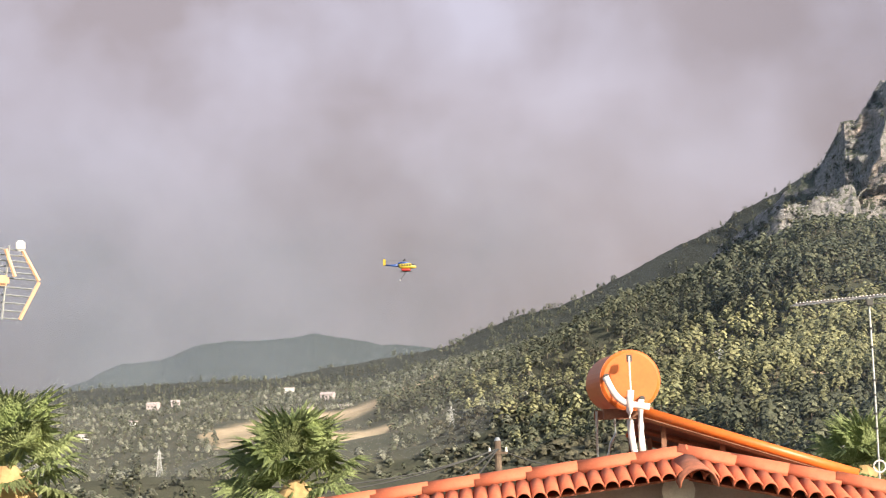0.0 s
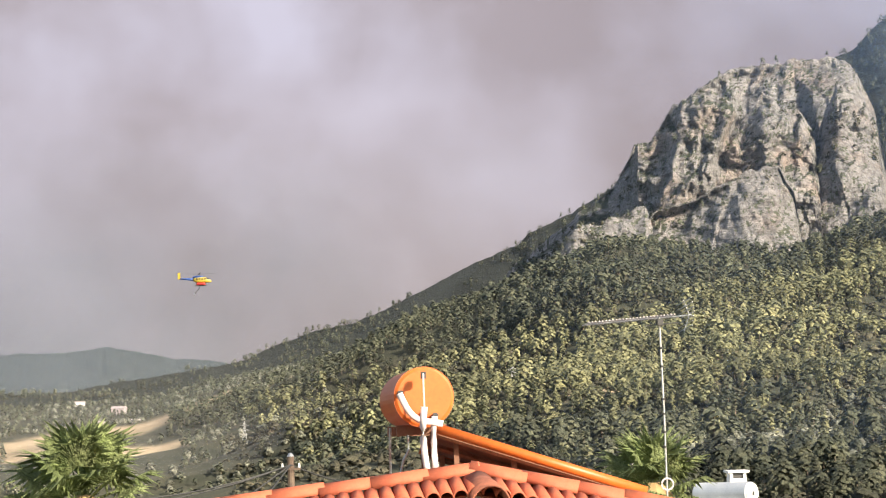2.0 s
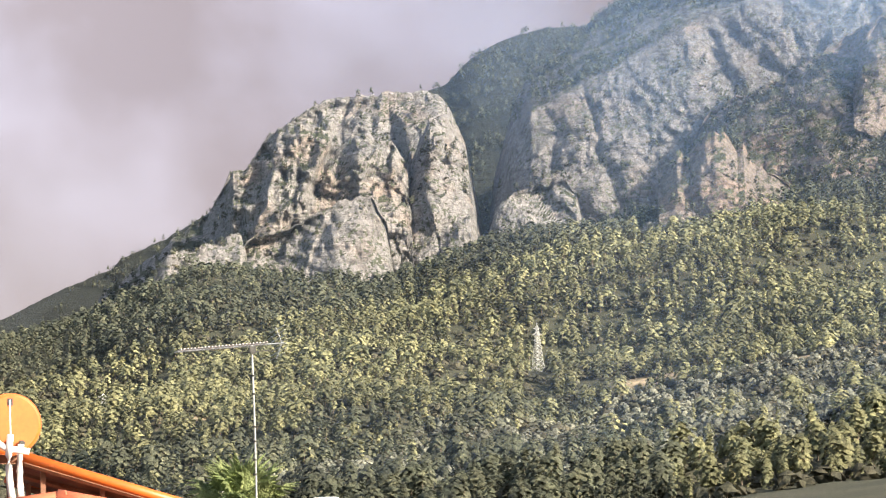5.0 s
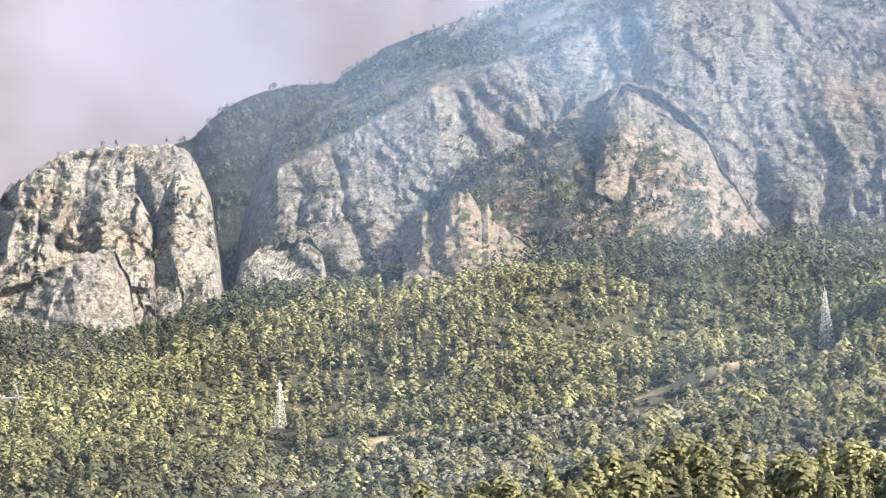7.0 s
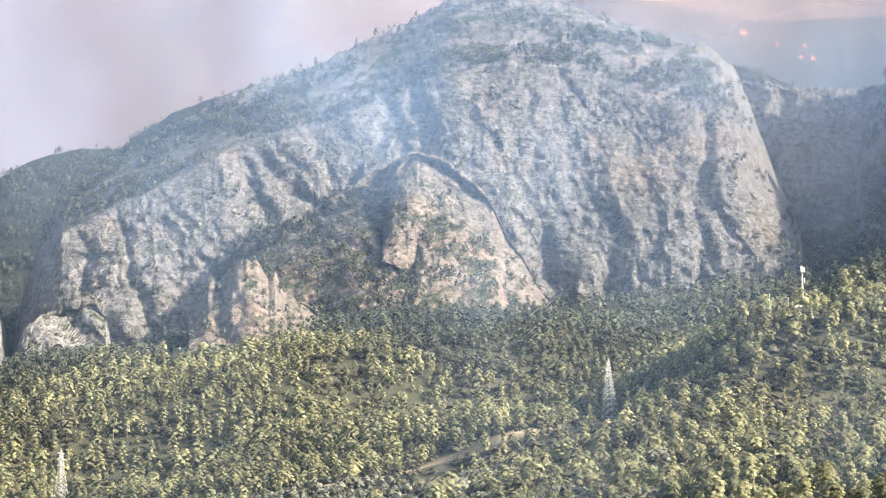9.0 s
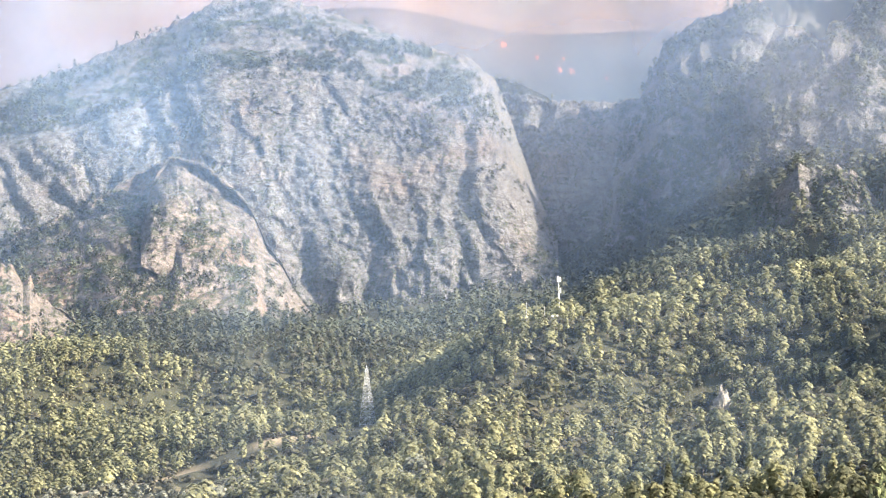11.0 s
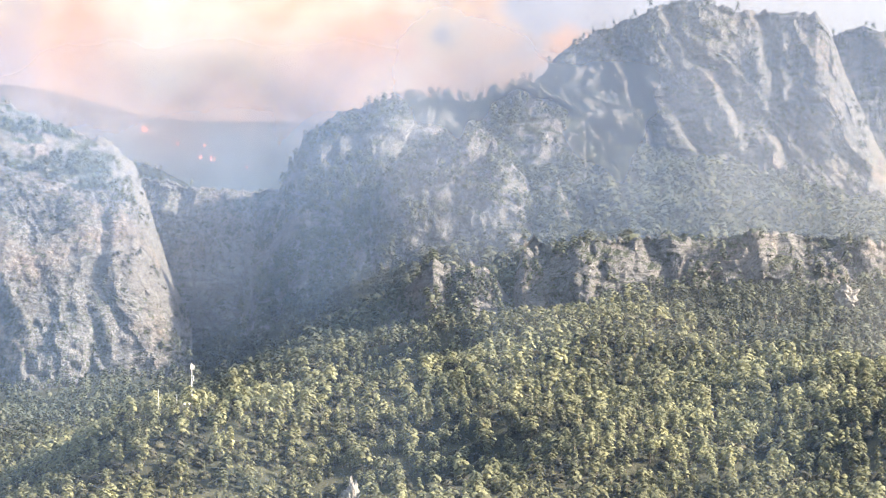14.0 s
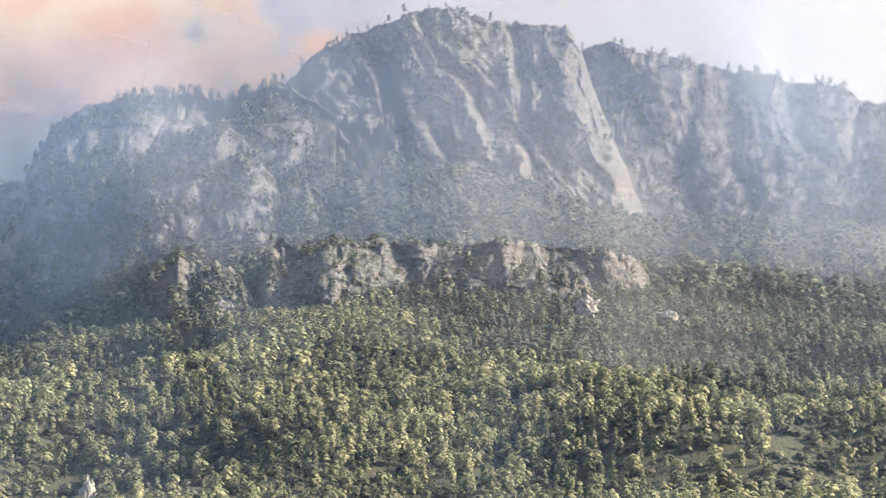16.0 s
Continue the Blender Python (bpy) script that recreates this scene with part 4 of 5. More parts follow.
stand("mountain_pines", "scattered dark pines clinging to ledges and crests", HIGH, hp[few], hs[few], M_HIGH_SHADE, 15)
stand("cliff_scrub", "tufts of scrub rooted on the rock", BUSH, bp[lots], bs[lots], M_SCRUB, 16, "scrub")


def tree_thing(name, label, kinds, k, leaf, category="tree", group=""):
    """One tree as a thing with a trunk and a crown."""
    cr, tk = kinds[k]
    root = tagged(new(name), label, category, group)
    for part_name, tri, m in (("trunk", tk, M_BARK), ("crown", cr, leaf)):
        ob = new(part_name, raw_mesh(part_name, tri[0], tri[1], (m,), True, None, tri[2]))
        ob.parent = root
    return root


masters = {}
for i in near_pines:
    k = int(rng.integers(0, len(PINES)))
    p, s = pines[i], sizes[i]
    m = pose(p[0], p[1], p[2], 0, 0, rng.uniform(0, 360))
    # western trees carry their shade in the needle colour
    in_shade = bool(az_[i] < 23)
    if (k, in_shade) not in masters:
        label = ("shade-darkened green " if in_shade else "olive-green ") + ("slim young pine on the lower slope" if k > 6 else "rounded Aleppo pine on the lower slope")
        tree = masters[k, in_shade] = tree_thing("pine_tree", label, PINES, k, M_HIGH_SHADE if in_shade else M_PINE, "tree", "pines on the lower slope")
        tree.matrix_basis = m
        tree.scale = (s, s, s)
    else:
        copy_thing(masters[k, in_shade], m).scale = (s, s, s)

# ---- things: helpers ----
def part(name, bm, mat, parent=None, label="", smooth=False):
    """Links a bmesh as one mesh object under a thing or a part."""
    me = bpy.data.meshes.new(name)
    bm.normal_update()
    for f in bm.faces:
        f.smooth = smooth
    bm.to_mesh(me)
    bm.free()
    me.materials.append(mat)
    ob = new(name, me)
    if parent:
        ob.parent = parent
        ob.matrix_parent_inverse = parent.matrix_world.inverted() if parent.type == "EMPTY" and parent.parent is None else Matrix()
    return tagged(ob, label)


def thing(name, label, category, where=(0, 0, 0), turn=0.0, group=""):
    ob = tagged(new(name), label, category, group)
    ob.matrix_world = Matrix.Translation(where) @ Matrix.Rotation(turn, 4, "Z")
    return ob


def local(name, bm, mat, parent, label="", smooth=False):
    """A part whose mesh is given in its parent's own axes."""
    ob = part(name, bm, mat, None, label, smooth)
    ob.parent = parent
    return ob


def tube(bm, pts, rad, seg=8, cap=True):
    """A round tube along points; rad is one number or one for each point."""
    pts = [Vector(p) for p in pts]
    rads = list(rad) if isinstance(rad, (list, tuple)) else [rad] * len(pts)
    rings = []
    for i, p in enumerate(pts):
        a, b = pts[max(0, i - 1)], pts[min(len(pts) - 1, i + 1)]
        q = (b - a).to_track_quat("Z", "Y")
        rings.append([bm.verts.new(p + q @ Vector((rads[i] * math.cos(k * 2 * math.pi / seg), rads[i] * math.sin(k * 2 * math.pi / seg), 0))) for k in range(seg)])
    for r0, r1 in zip(rings, rings[1:]):
        for k in range(seg):
            bm.faces.new((r0[k], r0[(k + 1) % seg], r1[(k + 1) % seg], r1[k]))
    if cap:
        bm.faces.new(rings[0][::-1])
        bm.faces.new(rings[-1])
    return bm


def pipe(pts, rad, seg=8):
    return tube(bmesh.new(), pts, rad, seg)


def box(size, centre=(0, 0, 0), m=None, bevel=0.0, bm=None):
    bm = bm or bmesh.new()
    r = bmesh.ops.create_cube(bm, size=1.0)
    bmesh.ops.transform(bm, matrix=(m or Matrix()) @ Matrix.Translation(centre) @ Matrix.Diagonal((*size, 1)), verts=r["verts"])
    if bevel:
        es = {e for v in r["verts"] for e in v.link_edges}
        bmesh.ops.bevel(bm, geom=list(es), offset=bevel, segments=2, affect="EDGES")
    return bm


def solid(corners, thick):
    """A slab from four corners, thickened along its normal."""
    bm = bmesh.new()
    c = [Vector(p) for p in corners]
    n = (c[1] - c[0]).cross(c[3] - c[0]).normalized() * thick
    a, b = [bm.verts.new(p) for p in c], [bm.verts.new(p + n) for p in c]
    bm.faces.new(a[::-1])
    bm.faces.new(b)
    for k in range(4):
        bm.faces.new((a[k], a[(k + 1) % 4], b[(k + 1) % 4], b[k]))
    bmesh.ops.recalc_face_normals(bm, faces=bm.faces)
    return bm


M_TILE = worn("terracotta", (0.4, 0.095, 0.045), (0.48, 0.13, 0.065), 6.0, 0.75, grain=60)
M_TILE_OLD = worn("weathered_terracotta", (0.2, 0.07, 0.045), (0.38, 0.13, 0.075), 9.0, 0.9, grain=50)
M_ORANGE = worn("orange_paint", (0.5, 0.11, 0.016), (0.55, 0.13, 0.02), 3.0, 0.45, grain=25, bump=0.05)
M_BROWN = worn("rusty_brown", (0.16, 0.07, 0.04), (0.24, 0.12, 0.07), 5.0, 0.7)
M_PLASTER = worn("mauve_plaster", (0.42, 0.36, 0.36), (0.5, 0.43, 0.42), 2.0, 0.9)
M_WHITE = worn("white_paint", (0.66, 0.65, 0.63), (0.78, 0.77, 0.75), 2.5, 0.6)
M_PIPE = worn("pipe_lagging", (0.62, 0.55, 0.53), (0.74, 0.69, 0.67), 12.0, 0.7)
M_STEEL = worn("galvanised_steel", (0.42, 0.43, 0.44), (0.55, 0.56, 0.57), 8.0, 0.4, 0.8)
M_PYLON = worn("pylon_steel", (0.5, 0.5, 0.49), (0.6, 0.6, 0.58), 0.5, 0.6, 0.2)
M_DARK = worn("black_rubber", (0.03, 0.03, 0.03), (0.05, 0.05, 0.05), 8.0, 0.6)
M_WOOD = worn("creosoted_wood", (0.09, 0.06, 0.045), (0.15, 0.11, 0.08), 5.0, 0.9)
M_TANK = worn("brushed_tank", (0.55, 0.58, 0.62), (0.66, 0.68, 0.7), 2.0, 0.35, 0.3)
M_YELLOW = worn("yellow_paint", (0.45, 0.33, 0.04), (0.52, 0.4, 0.06), 0.6, 0.35)
M_NAVY = worn("blue_paint", (0.02, 0.06, 0.25), (0.03, 0.09, 0.33), 0.6, 0.35)
M_RED = worn("red_paint", (0.45, 0.03, 0.03), (0.55, 0.05, 0.04), 0.6, 0.5)
M_GLASS = worn("dark_glass", (0.015, 0.02, 0.025), (0.03, 0.035, 0.04), 1.0, 0.1)
M_AMBER = worn("amber_plastic", (0.58, 0.33, 0.2), (0.62, 0.4, 0.26), 9.0, 0.5)
M_PALM = foliage("palm_leaf", (0.2, 0.26, 0.09), (0.36, 0.42, 0.18), 2.0, 0.35)
M_THATCH = worn("dead_palm_skirt", (0.3, 0.2, 0.09), (0.42, 0.3, 0.14), 6.0, 0.95)
M_SHRUB = foliage("pale_shrub_leaf", (0.36, 0.41, 0.2), (0.55, 0.59, 0.33), 1.5, 0.4)
M_STONE = worn("pale_boulder", (0.24, 0.22, 0.2), (0.36, 0.33, 0.3), 0.4, 0.95, bump=0.8, dist=0.5, grain=1.5)

# ---- the terrace that the view is taken from ----
terrace = tagged(new("terrace"), "plain paved terrace on a plastered house", "terrace", kind="structure")
part("floor", box((5, 4, 0.2), (0, -1.2, EYE.z - 1.65)), M_PLASTER, terrace)
part("wall", box((4.6, 3.6, EYE.z - 1.75 + 0.3), (0, -1.2, (EYE.z - 1.75) / 2 - 0.15)), M_PLASTER, terrace)

# ---- the near house: tiled gable ----
APEX, LEFT, RIGHT = at(6.35, -2.06, 20.0), at(-4.6, -3.22, 20.0), at(12.9, -3.42, 20.0)
BACK = Vector((0.15, 3.2, -0.32))
house = thing("house", "plastered house with an orange clay-tiled gable roof", "house", (APEX.x, APEX.y, float(land(APEX.x, APEX.y))))
ground_z = house.location.z
bm = bmesh.new()
ring = [Vector((LEFT.x, LEFT.y + 0.35, ground_z - 0.3)), Vector((RIGHT.x, RIGHT.y + 0.35, ground_z - 0.3)), RIGHT + Vector((0, 0.35, -0.22)), APEX + Vector((0, 0.35, -0.22)), LEFT + Vector((0, 0.35, -0.22))]
f = bm.faces.new([bm.verts.new(p) for p in ring])
ext = bmesh.ops.extrude_face_region(bm, geom=[f])
bmesh.ops.translate(bm, verts=[v for v in ext["geom"] if isinstance(v, bmesh.types.BMVert)], vec=(0.1, 2.8, -0.05))
bmesh.ops.recalc_face_normals(bm, faces=bm.faces)
part("wall", bm, M_PLASTER, house)
roof = part("roof", solid((LEFT + Vector((0, 0, -0.12)), APEX + Vector((0, 0, -0.12)), APEX + BACK + Vector((0, 0, -0.12)), LEFT + BACK + Vector((0, 0, -0.12))), 0.06), M_TILE, house)
part("roof", solid((APEX + Vector((0, 0, -0.12)), RIGHT + Vector((0, 0, -0.12)), RIGHT + BACK + Vector((0, 0, -0.12)), APEX + BACK + Vector((0, 0, -0.12))), 0.06), M_TILE, house)


def half_barrel(length, r0, r1, thick=0.016, arc=math.pi, seg=9):
    """A clay barrel tile along +x, open below."""
    bm = bmesh.new()
    rows_ = []
    for x, r in ((0.0, r0), (length, r1)):
        for rr in (r, r - thick):
            rows_.append([bm.verts.new((x, rr * math.cos(a), rr * math.sin(a))) for a in (math.pi / 2 - arc / 2 + arc * k / seg for k in range(seg + 1))])
    o0, i0, o1, i1 = rows_
    for k in range(seg):
        bm.faces.new((o0[k], o1[k], o1[k + 1], o0[k + 1]))
        bm.faces.new((i0[k], i0[k + 1], i1[k + 1], i1[k]))
        bm.faces.new((o0[k], o0[k + 1], i0[k + 1], i0[k]))
        bm.faces.new((o1[k], i1[k], i1[k + 1], o1[k + 1]))
    for a, b, c, d in ((o0[0], i0[0], i1[0], o1[0]), (o0[-1], o1[-1], i1[-1], i0[-1])):
        bm.faces.new((a, b, c, d))
    bmesh.ops.recalc_face_normals(bm, faces=bm.faces)
    me = bpy.data.meshes.new("tile")
    for f_ in bm.faces:
        f_.smooth = True
    bm.to_mesh(me)
    bm.free()
    return me


def lay(name, me, mat, m, parent, label=""):
    if not me.materials:
        me.materials.append(mat)
    ob = new(name, me)
    ob.parent = parent
    ob.matrix_world = m
    return tagged(ob, label)


rnd = random.Random(4)
cap = half_barrel(0.56, 0.125, 0.108)
for end in (LEFT, RIGHT):
    run = end - APEX
    q = (-run).to_track_quat("X", "Z").to_matrix().to_4x4()
    for k in range(int(run.length / 0.5) + 1):
        p = APEX + run.normalized() * (0.5 * (k + 1)) + Vector((0, 0, -0.035 + rnd.uniform(-0.006, 0.006)))
        lay("ridge_tile", cap, M_TILE, Matrix.Translation(p) @ q @ pose(0, 0, 0, 0, -2.2, rnd.uniform(-1, 1)), roof)
verge = half_barrel(0.62, 0.075, 0.066, 0.014)
for end, far_end in ((LEFT, at(1.2, -3.14, 19.5)), (RIGHT, at(10.9, -3.45, 19.5))):
    run = end - APEX
    for k in range(int(run.length / 0.135)):
        d = 0.135 * (k + 0.5)
        top = APEX + run.normalized() * d + Vector((0, -0.06, -0.07))
        low = top + Vector((rnd.uniform(-0.01, 0.01), -0.56, -0.115 + rnd.uniform(-0.008, 0.008)))
        q = (top - low).to_track_quat("X", "Z").to_matrix().to_4x4()
        lay("verge_tile", verge, M_TILE, Matrix.Translation(low) @ q, roof)
for end in (LEFT, RIGHT):
    part("tile_bed", solid((end + Vector((0, -0.5, -0.21)), APEX + Vector((0, -0.5, -0.21)), APEX + Vector((0, 0.0, -0.12)), end + Vector((0, 0.0, -0.12))), 0.02), M_TILE_OLD, roof, "mortar bed under the tiles")
peak = half_barrel(0.6, 0.19, 0.15, 0.02)
tip, root_ = APEX + Vector((0.06, -0.74, -0.28)), APEX + Vector((0.0, -0.1, -0.12))
lay("apex_tile", peak, M_TILE_OLD, Matrix.Translation(tip) @ (root_ - tip).to_track_quat("X", "Z").to_matrix().to_4x4(), roof, "weathered hollow apex tile")
part("wall_lamp", pipe((at(6.2, -3.05, 20.05), at(6.2, -3.05, 20.3)), 0.16, 16), M_WHITE, house, "pale round wall lamp")

# ---- solar water heater on the roof ----
AXIS = Vector((math.sin(radians(-3.5)), math.cos(radians(-3.5)), -0.03)).normalized()
heater = thing("solar_water_heater", "orange roof-top solar water heater with white lagged pipes", "water heater", at(6.5, -2.1, 21.2))
FACE = at(5.02, 0.02, 20.6)
bm = bmesh.new()
tube(bm, [FACE + AXIS * d for d in (0.0, 0.012, 0.05, 0.055, 1.2, 1.25)], [0.27, 0.292, 0.298, 0.292, 0.292, 0.26], 40)
tank = part("tank", bm, M_ORANGE, heater, smooth=False)
part("rim", tube(bmesh.new(), [FACE + AXIS * 0.02, FACE + AXIS * 0.045], 0.303, 40), M_ORANGE, tank)
for az, el, ln in ((4.34, 0.14, 0.1), (5.0, -0.42, 0.08), (5.29, -0.5, 0.08)):
    c = at(az, el, 20.58)
    part("nozzle", pipe((c, c - AXIS * ln), 0.028, 10), M_DARK, tank, "black pipe fitting")
bm = pipe((at(5.01, 0.68, 20.36), at(5.01, 0.2, 20.36), at(5.02, -0.3, 20.36)), 0.009, 6)
part("probe_cable", bm, M_PIPE, tank, "thin white rod")
bm = box((0.05, 0.05, 0.07), at(5.01, 0.62, 20.42))
part("fitting", bm, M_DARK, tank)
part("pipe", pipe([at(a, e, 20.4) for a, e in ((4.34, 0.14), (4.42, -0.05), (4.51, -0.24), (4.6, -0.38), (4.72, -0.51), (4.86, -0.6), (5.03, -0.65), (5.52, -0.73))], 0.034, 10), M_PIPE, heater, smooth=True)
part("pipe", pipe([at(a, e, 20.38) for a, e in ((5.02, -0.25), (4.98, -0.55), (4.96, -0.82), (4.96, -1.1), (4.98, -1.44), (5.02, -1.8), (5.08, -2.15))], 0.034, 10), M_PIPE, heater, smooth=True)
part("pipe", pipe([at(a, e, 20.42) for a, e in ((5.29, -0.52), (5.26, -0.8), (5.25, -1.22), (5.26, -1.6), (5.29, -2.1))], 0.032, 10), M_PIPE, heater, smooth=True)
part("pipe", pipe([at(a, e, 21.3) for a, e in ((4.06, -0.8), (4.04, -1.4), (4.04, -2.2))], 0.016, 6), M_STEEL, heater, "thin grey drain pipe")
part("pipe", pipe([at(a, e, 21.3) for a, e in ((4.54, -0.8), (4.55, -1.12), (4.55, -1.43), (4.4, -1.7), (4.28, -2.2))], 0.014, 6), M_STEEL, heater, "thin grey drain pipe")
C0, C1 = at(5.36, -0.86, 20.55), at(11.05, -2.74, 20.55)
WIDE = AXIS * 1.25 + Vector((0, 0, -0.2))
collector = part("collector", solid((C0, C1, C1 + WIDE, C0 + WIDE), 0.05), M_BROWN, heater, "flat solar collector, dark underneath")
part("edge_rail", pipe((C0 + (C0 - C1) * 0.005, C0.lerp(C1, 0.5), C1), 0.052, 14), M_ORANGE, collector, "orange rounded edge rail", True)
part("edge_rail", pipe((C0 + WIDE, C1 + WIDE), 0.04, 10), M_ORANGE, collector, "orange rounded edge rail", True)
for k in (0.0, 0.5, 1.0):
    part("batten", pipe((C0 + WIDE * k * 0.9 + Vector((0, 0, -0.06)), C1 + WIDE * k * 0.9 + Vector((0, 0, -0.06))), 0.03, 4), M_BROWN, collector)
for f_ in (0.12, 0.85):
    for k in (0.25, 0.95):
        top = C0.lerp(C1, k * 0.4) + WIDE * f_
        part("leg", box((0.05, 0.05, 0.9), top + Vector((0, 0, -0.47))), M_BROWN, heater)
for d in (0.25, 0.95):
    part("saddle", box((0.5, 0.05, 0.1), FACE + AXIS * d + Vector((0.0, 0, -0.32))), M_BROWN, heater)
    part("leg", box((0.05, 0.05, 0.75), FACE + AXIS * d + Vector((0.12, 0, -0.7))), M_BROWN, heater)

# ---- television antennas ----
ant = thing("tv_antenna", "grey rooftop aerial with a long element boom", "antenna", at(11.6, -4.0, 25.0))
B0, B1 = at(9.52, 1.87, 25.0), at(12.45, 2.05, 25.2)
part("mast", pipe((at(11.56, 2.02, 25.0), at(11.6, -0.5, 25.0), at(11.62, -7.5, 25.0)), 0.013, 10), M_STEEL, ant)
for e in (1.2, 0.7, -0.2, -0.6, -1.1, -1.5):
    part("tape_band", pipe((at(11.58, e, 25.0), at(11.58, e - 0.06, 25.0)), 0.022, 8), M_DARK, ant)
boom = part("boom", pipe((B0, B1), 0.011, 6), M_STEEL, ant)
side = Vector((0.35, -0.9, 0.25)).normalized()
for k in range(26):
    c = B0.lerp(B1, 0.01 + 0.8 * k / 25) + Vector((0, 0, 0.012))
    part("element", pipe((c - side * 0.075, c + side * 0.075), 0.009, 5), M_PIPE, boom)
for k in range(7):
    z = (k - 3) * 0.055
    c = B1 + Vector((-0.06 - 0.03 * abs(k - 3) / 3, 0.0, z))
    part("reflector_rod", pipe((c - side * 0.17, c + side * 0.17), 0.005, 5), M_STEEL, boom)
for sgn in (1, -1):
    part("reflector_arm", pipe((B1 + Vector((-0.03, 0, 0)), B1 + Vector((-0.1, 0, 0.19 * sgn))), 0.007, 5), M_STEEL, boom)
part("clamp", box((0.08, 0.07, 0.09), at(11.57, 1.88, 24.97), bevel=0.01), M_DARK, ant)
part("under_boom", pipe((at(11.2, 1.8, 25.0), at(12.1, 1.86, 25.1)), 0.006, 5), M_DARK, ant)
part("cable_coil", tube(bmesh.new(), [at(11.62 + 0.16 * math.sin(k * 0.5), -2.55 + 0.16 * math.cos(k * 0.5), 24.9) for k in range(14)], 0.012, 6), M_PIPE, ant, "white coil of cable")

panel = thing("grid_antenna", "grey grid aerial with amber plastic frame ends", "antenna", at(-12.6, -5, 14.0))
part("mast", pipe((at(-12.9, 4.2, 14.05), at(-12.9, -12, 14.05)), 0.02, 8), M_STEEL, panel)
P = lambda a, e, d=14.0: at(a, e, d)
for pts in ((P(-11.5, 4.15), P(-11.08, 3.32)), (P(-11.08, 3.28), P(-11.62, 2.28)), (P(-11.95, 4.2, 13.95), P(-11.72, 3.45, 13.95)), (P(-13.0, 4.2), P(-12.6, 3.3)), (P(-12.6, 3.3), P(-13.1, 2.3))):
    part("frame_end", pipe(pts, 0.014, 6), M_AMBER, panel, "amber plastic frame end")
for k in range(11):
    f_ = k / 10
    a = P(-11.5, 4.15).lerp(P(-11.08, 3.32), f_ * 2) if f_ <= 0.5 else P(-11.08, 3.28).lerp(P(-11.62, 2.28), f_ * 2 - 1)
    part("grid_rod", pipe((a, a + P(-13.2, 4.35) - P(-11.5, 4.15)), 0.006, 5), M_STEEL, panel)
part("dipole", box((0.16, 0.05, 0.07), P(-12.2, 3.35, 13.9), bevel=0.015), M_AMBER, panel, "amber dipole housing")
part("brace", pipe((P(-11.85, 4.3, 13.97), P(-12.1, 2.3, 13.97)), 0.009, 6), M_STEEL, panel)
part("end_cap", box((0.06, 0.04, 0.07), P(-11.55, 4.28, 13.98), bevel=0.012), M_WHITE, panel)

# ---- flat-roofed house beyond, with its own tank ----
hc = at(14.2, 0, 51.0)
flat = thing("flat_roofed_house", "plain white flat-roofed house", "house", (hc.x, hc.y, float(land(hc.x, hc.y))))
top_z = at(0, -3.75, 50).z
part("wall", box((6, 5, top_z - flat.location.z + 0.4), (hc.x, hc.y + 1.5, (top_z + flat.location.z - 0.4) / 2)), M_WHITE, flat)
part("roof", box((6.3, 5.3, 0.15), (hc.x, hc.y + 1.5, top_z + 0.075)), M_WHITE, flat)
boiler = thing("water_tank", "silver cylindrical solar water tank on a frame", "water tank", (hc.x, hc.y, top_z + 0.15))
T0, T1 = at(13.9, -2.85, 50.0), at(12.45, -2.84, 50.9)
ax = (T1 - T0).normalized()
body = part("body", tube(bmesh.new(), [T0, T0 + ax * 0.03, T1 - ax * 0.03, T1], [0.25, 0.275, 0.275, 0.25], 32), M_TANK, boiler, smooth=False)
part("end_cap", pipe((T0 - ax * 0.02, T0 + ax * 0.01), 0.245, 28), M_WHITE, body, "white round end cap")
part("valve", box((0.03, 0.03, 0.1), T0 - ax * 0.05), M_DARK, body)
for k in (0.2, 0.8):
    c = T0.lerp(T1, k)
    part("leg", box((0.06, 0.3, 0.6), (c.x, c.y, c.z - 0.53)), M_STEEL, boiler)
stack = thing("chimney", "square white chimney with a flat cap", "chimney", (at(13.5, 0, 52.5).x, at(13.5, 0, 52.5).y, top_z + 0.15))
cz = at(13.5, -2.3, 52.5)
part("shaft", box((0.42, 0.4, cz.z - stack.location.z - 0.12), (cz.x, cz.y, (cz.z + stack.location.z - 0.12) / 2)), M_WHITE, stack)
for dx in (-0.17, 0.17):
    part("pier", box((0.07, 0.36, 0.14), (cz.x + dx, cz.y, cz.z - 0.05)), M_WHITE, stack)
# solid black block put in for the shade inside the flue opening
part("cowl_shade_block", box((0.26, 0.3, 0.12), (cz.x, cz.y + 0.01, cz.z - 0.06)), M_DARK, stack, "black block for the shade in the flue opening")
part("cap", box((0.56, 0.5, 0.06), (cz.x, cz.y, cz.z + 0.05), bevel=0.01), M_WHITE, stack)

# ---- wooden pole and its cables ----
pole_top = at(1.3, -1.5, 75.0)
pz = float(land(pole_top.x, pole_top.y))
pole = thing("utility_pole", "dark wooden utility pole carrying black cables", "utility pole", (pole_top.x, pole_top.y, pz))
part("shaft", pipe(((pole_top.x, pole_top.y, pz - 0.5), pole_top + Vector((0, 0, -2)), pole_top), [0.17, 0.14, 0.12], 10), M_WOOD, pole)
part("cap", pipe((pole_top, pole_top + Vector((0, 0, 0.12))), [0.13, 0.06], 10), M_STEEL, pole)
part("bracket", box((0.7, 0.08, 0.08), pole_top + Vector((0, -0.1, -0.45))), M_WOOD, pole)
for dx in (-0.3, 0.3):
    part("insulator", pipe((pole_top + Vector((dx, -0.1, -0.4)), pole_top + Vector((dx, -0.1, -0.24))), [0.05, 0.03], 8), M_WHITE, pole)
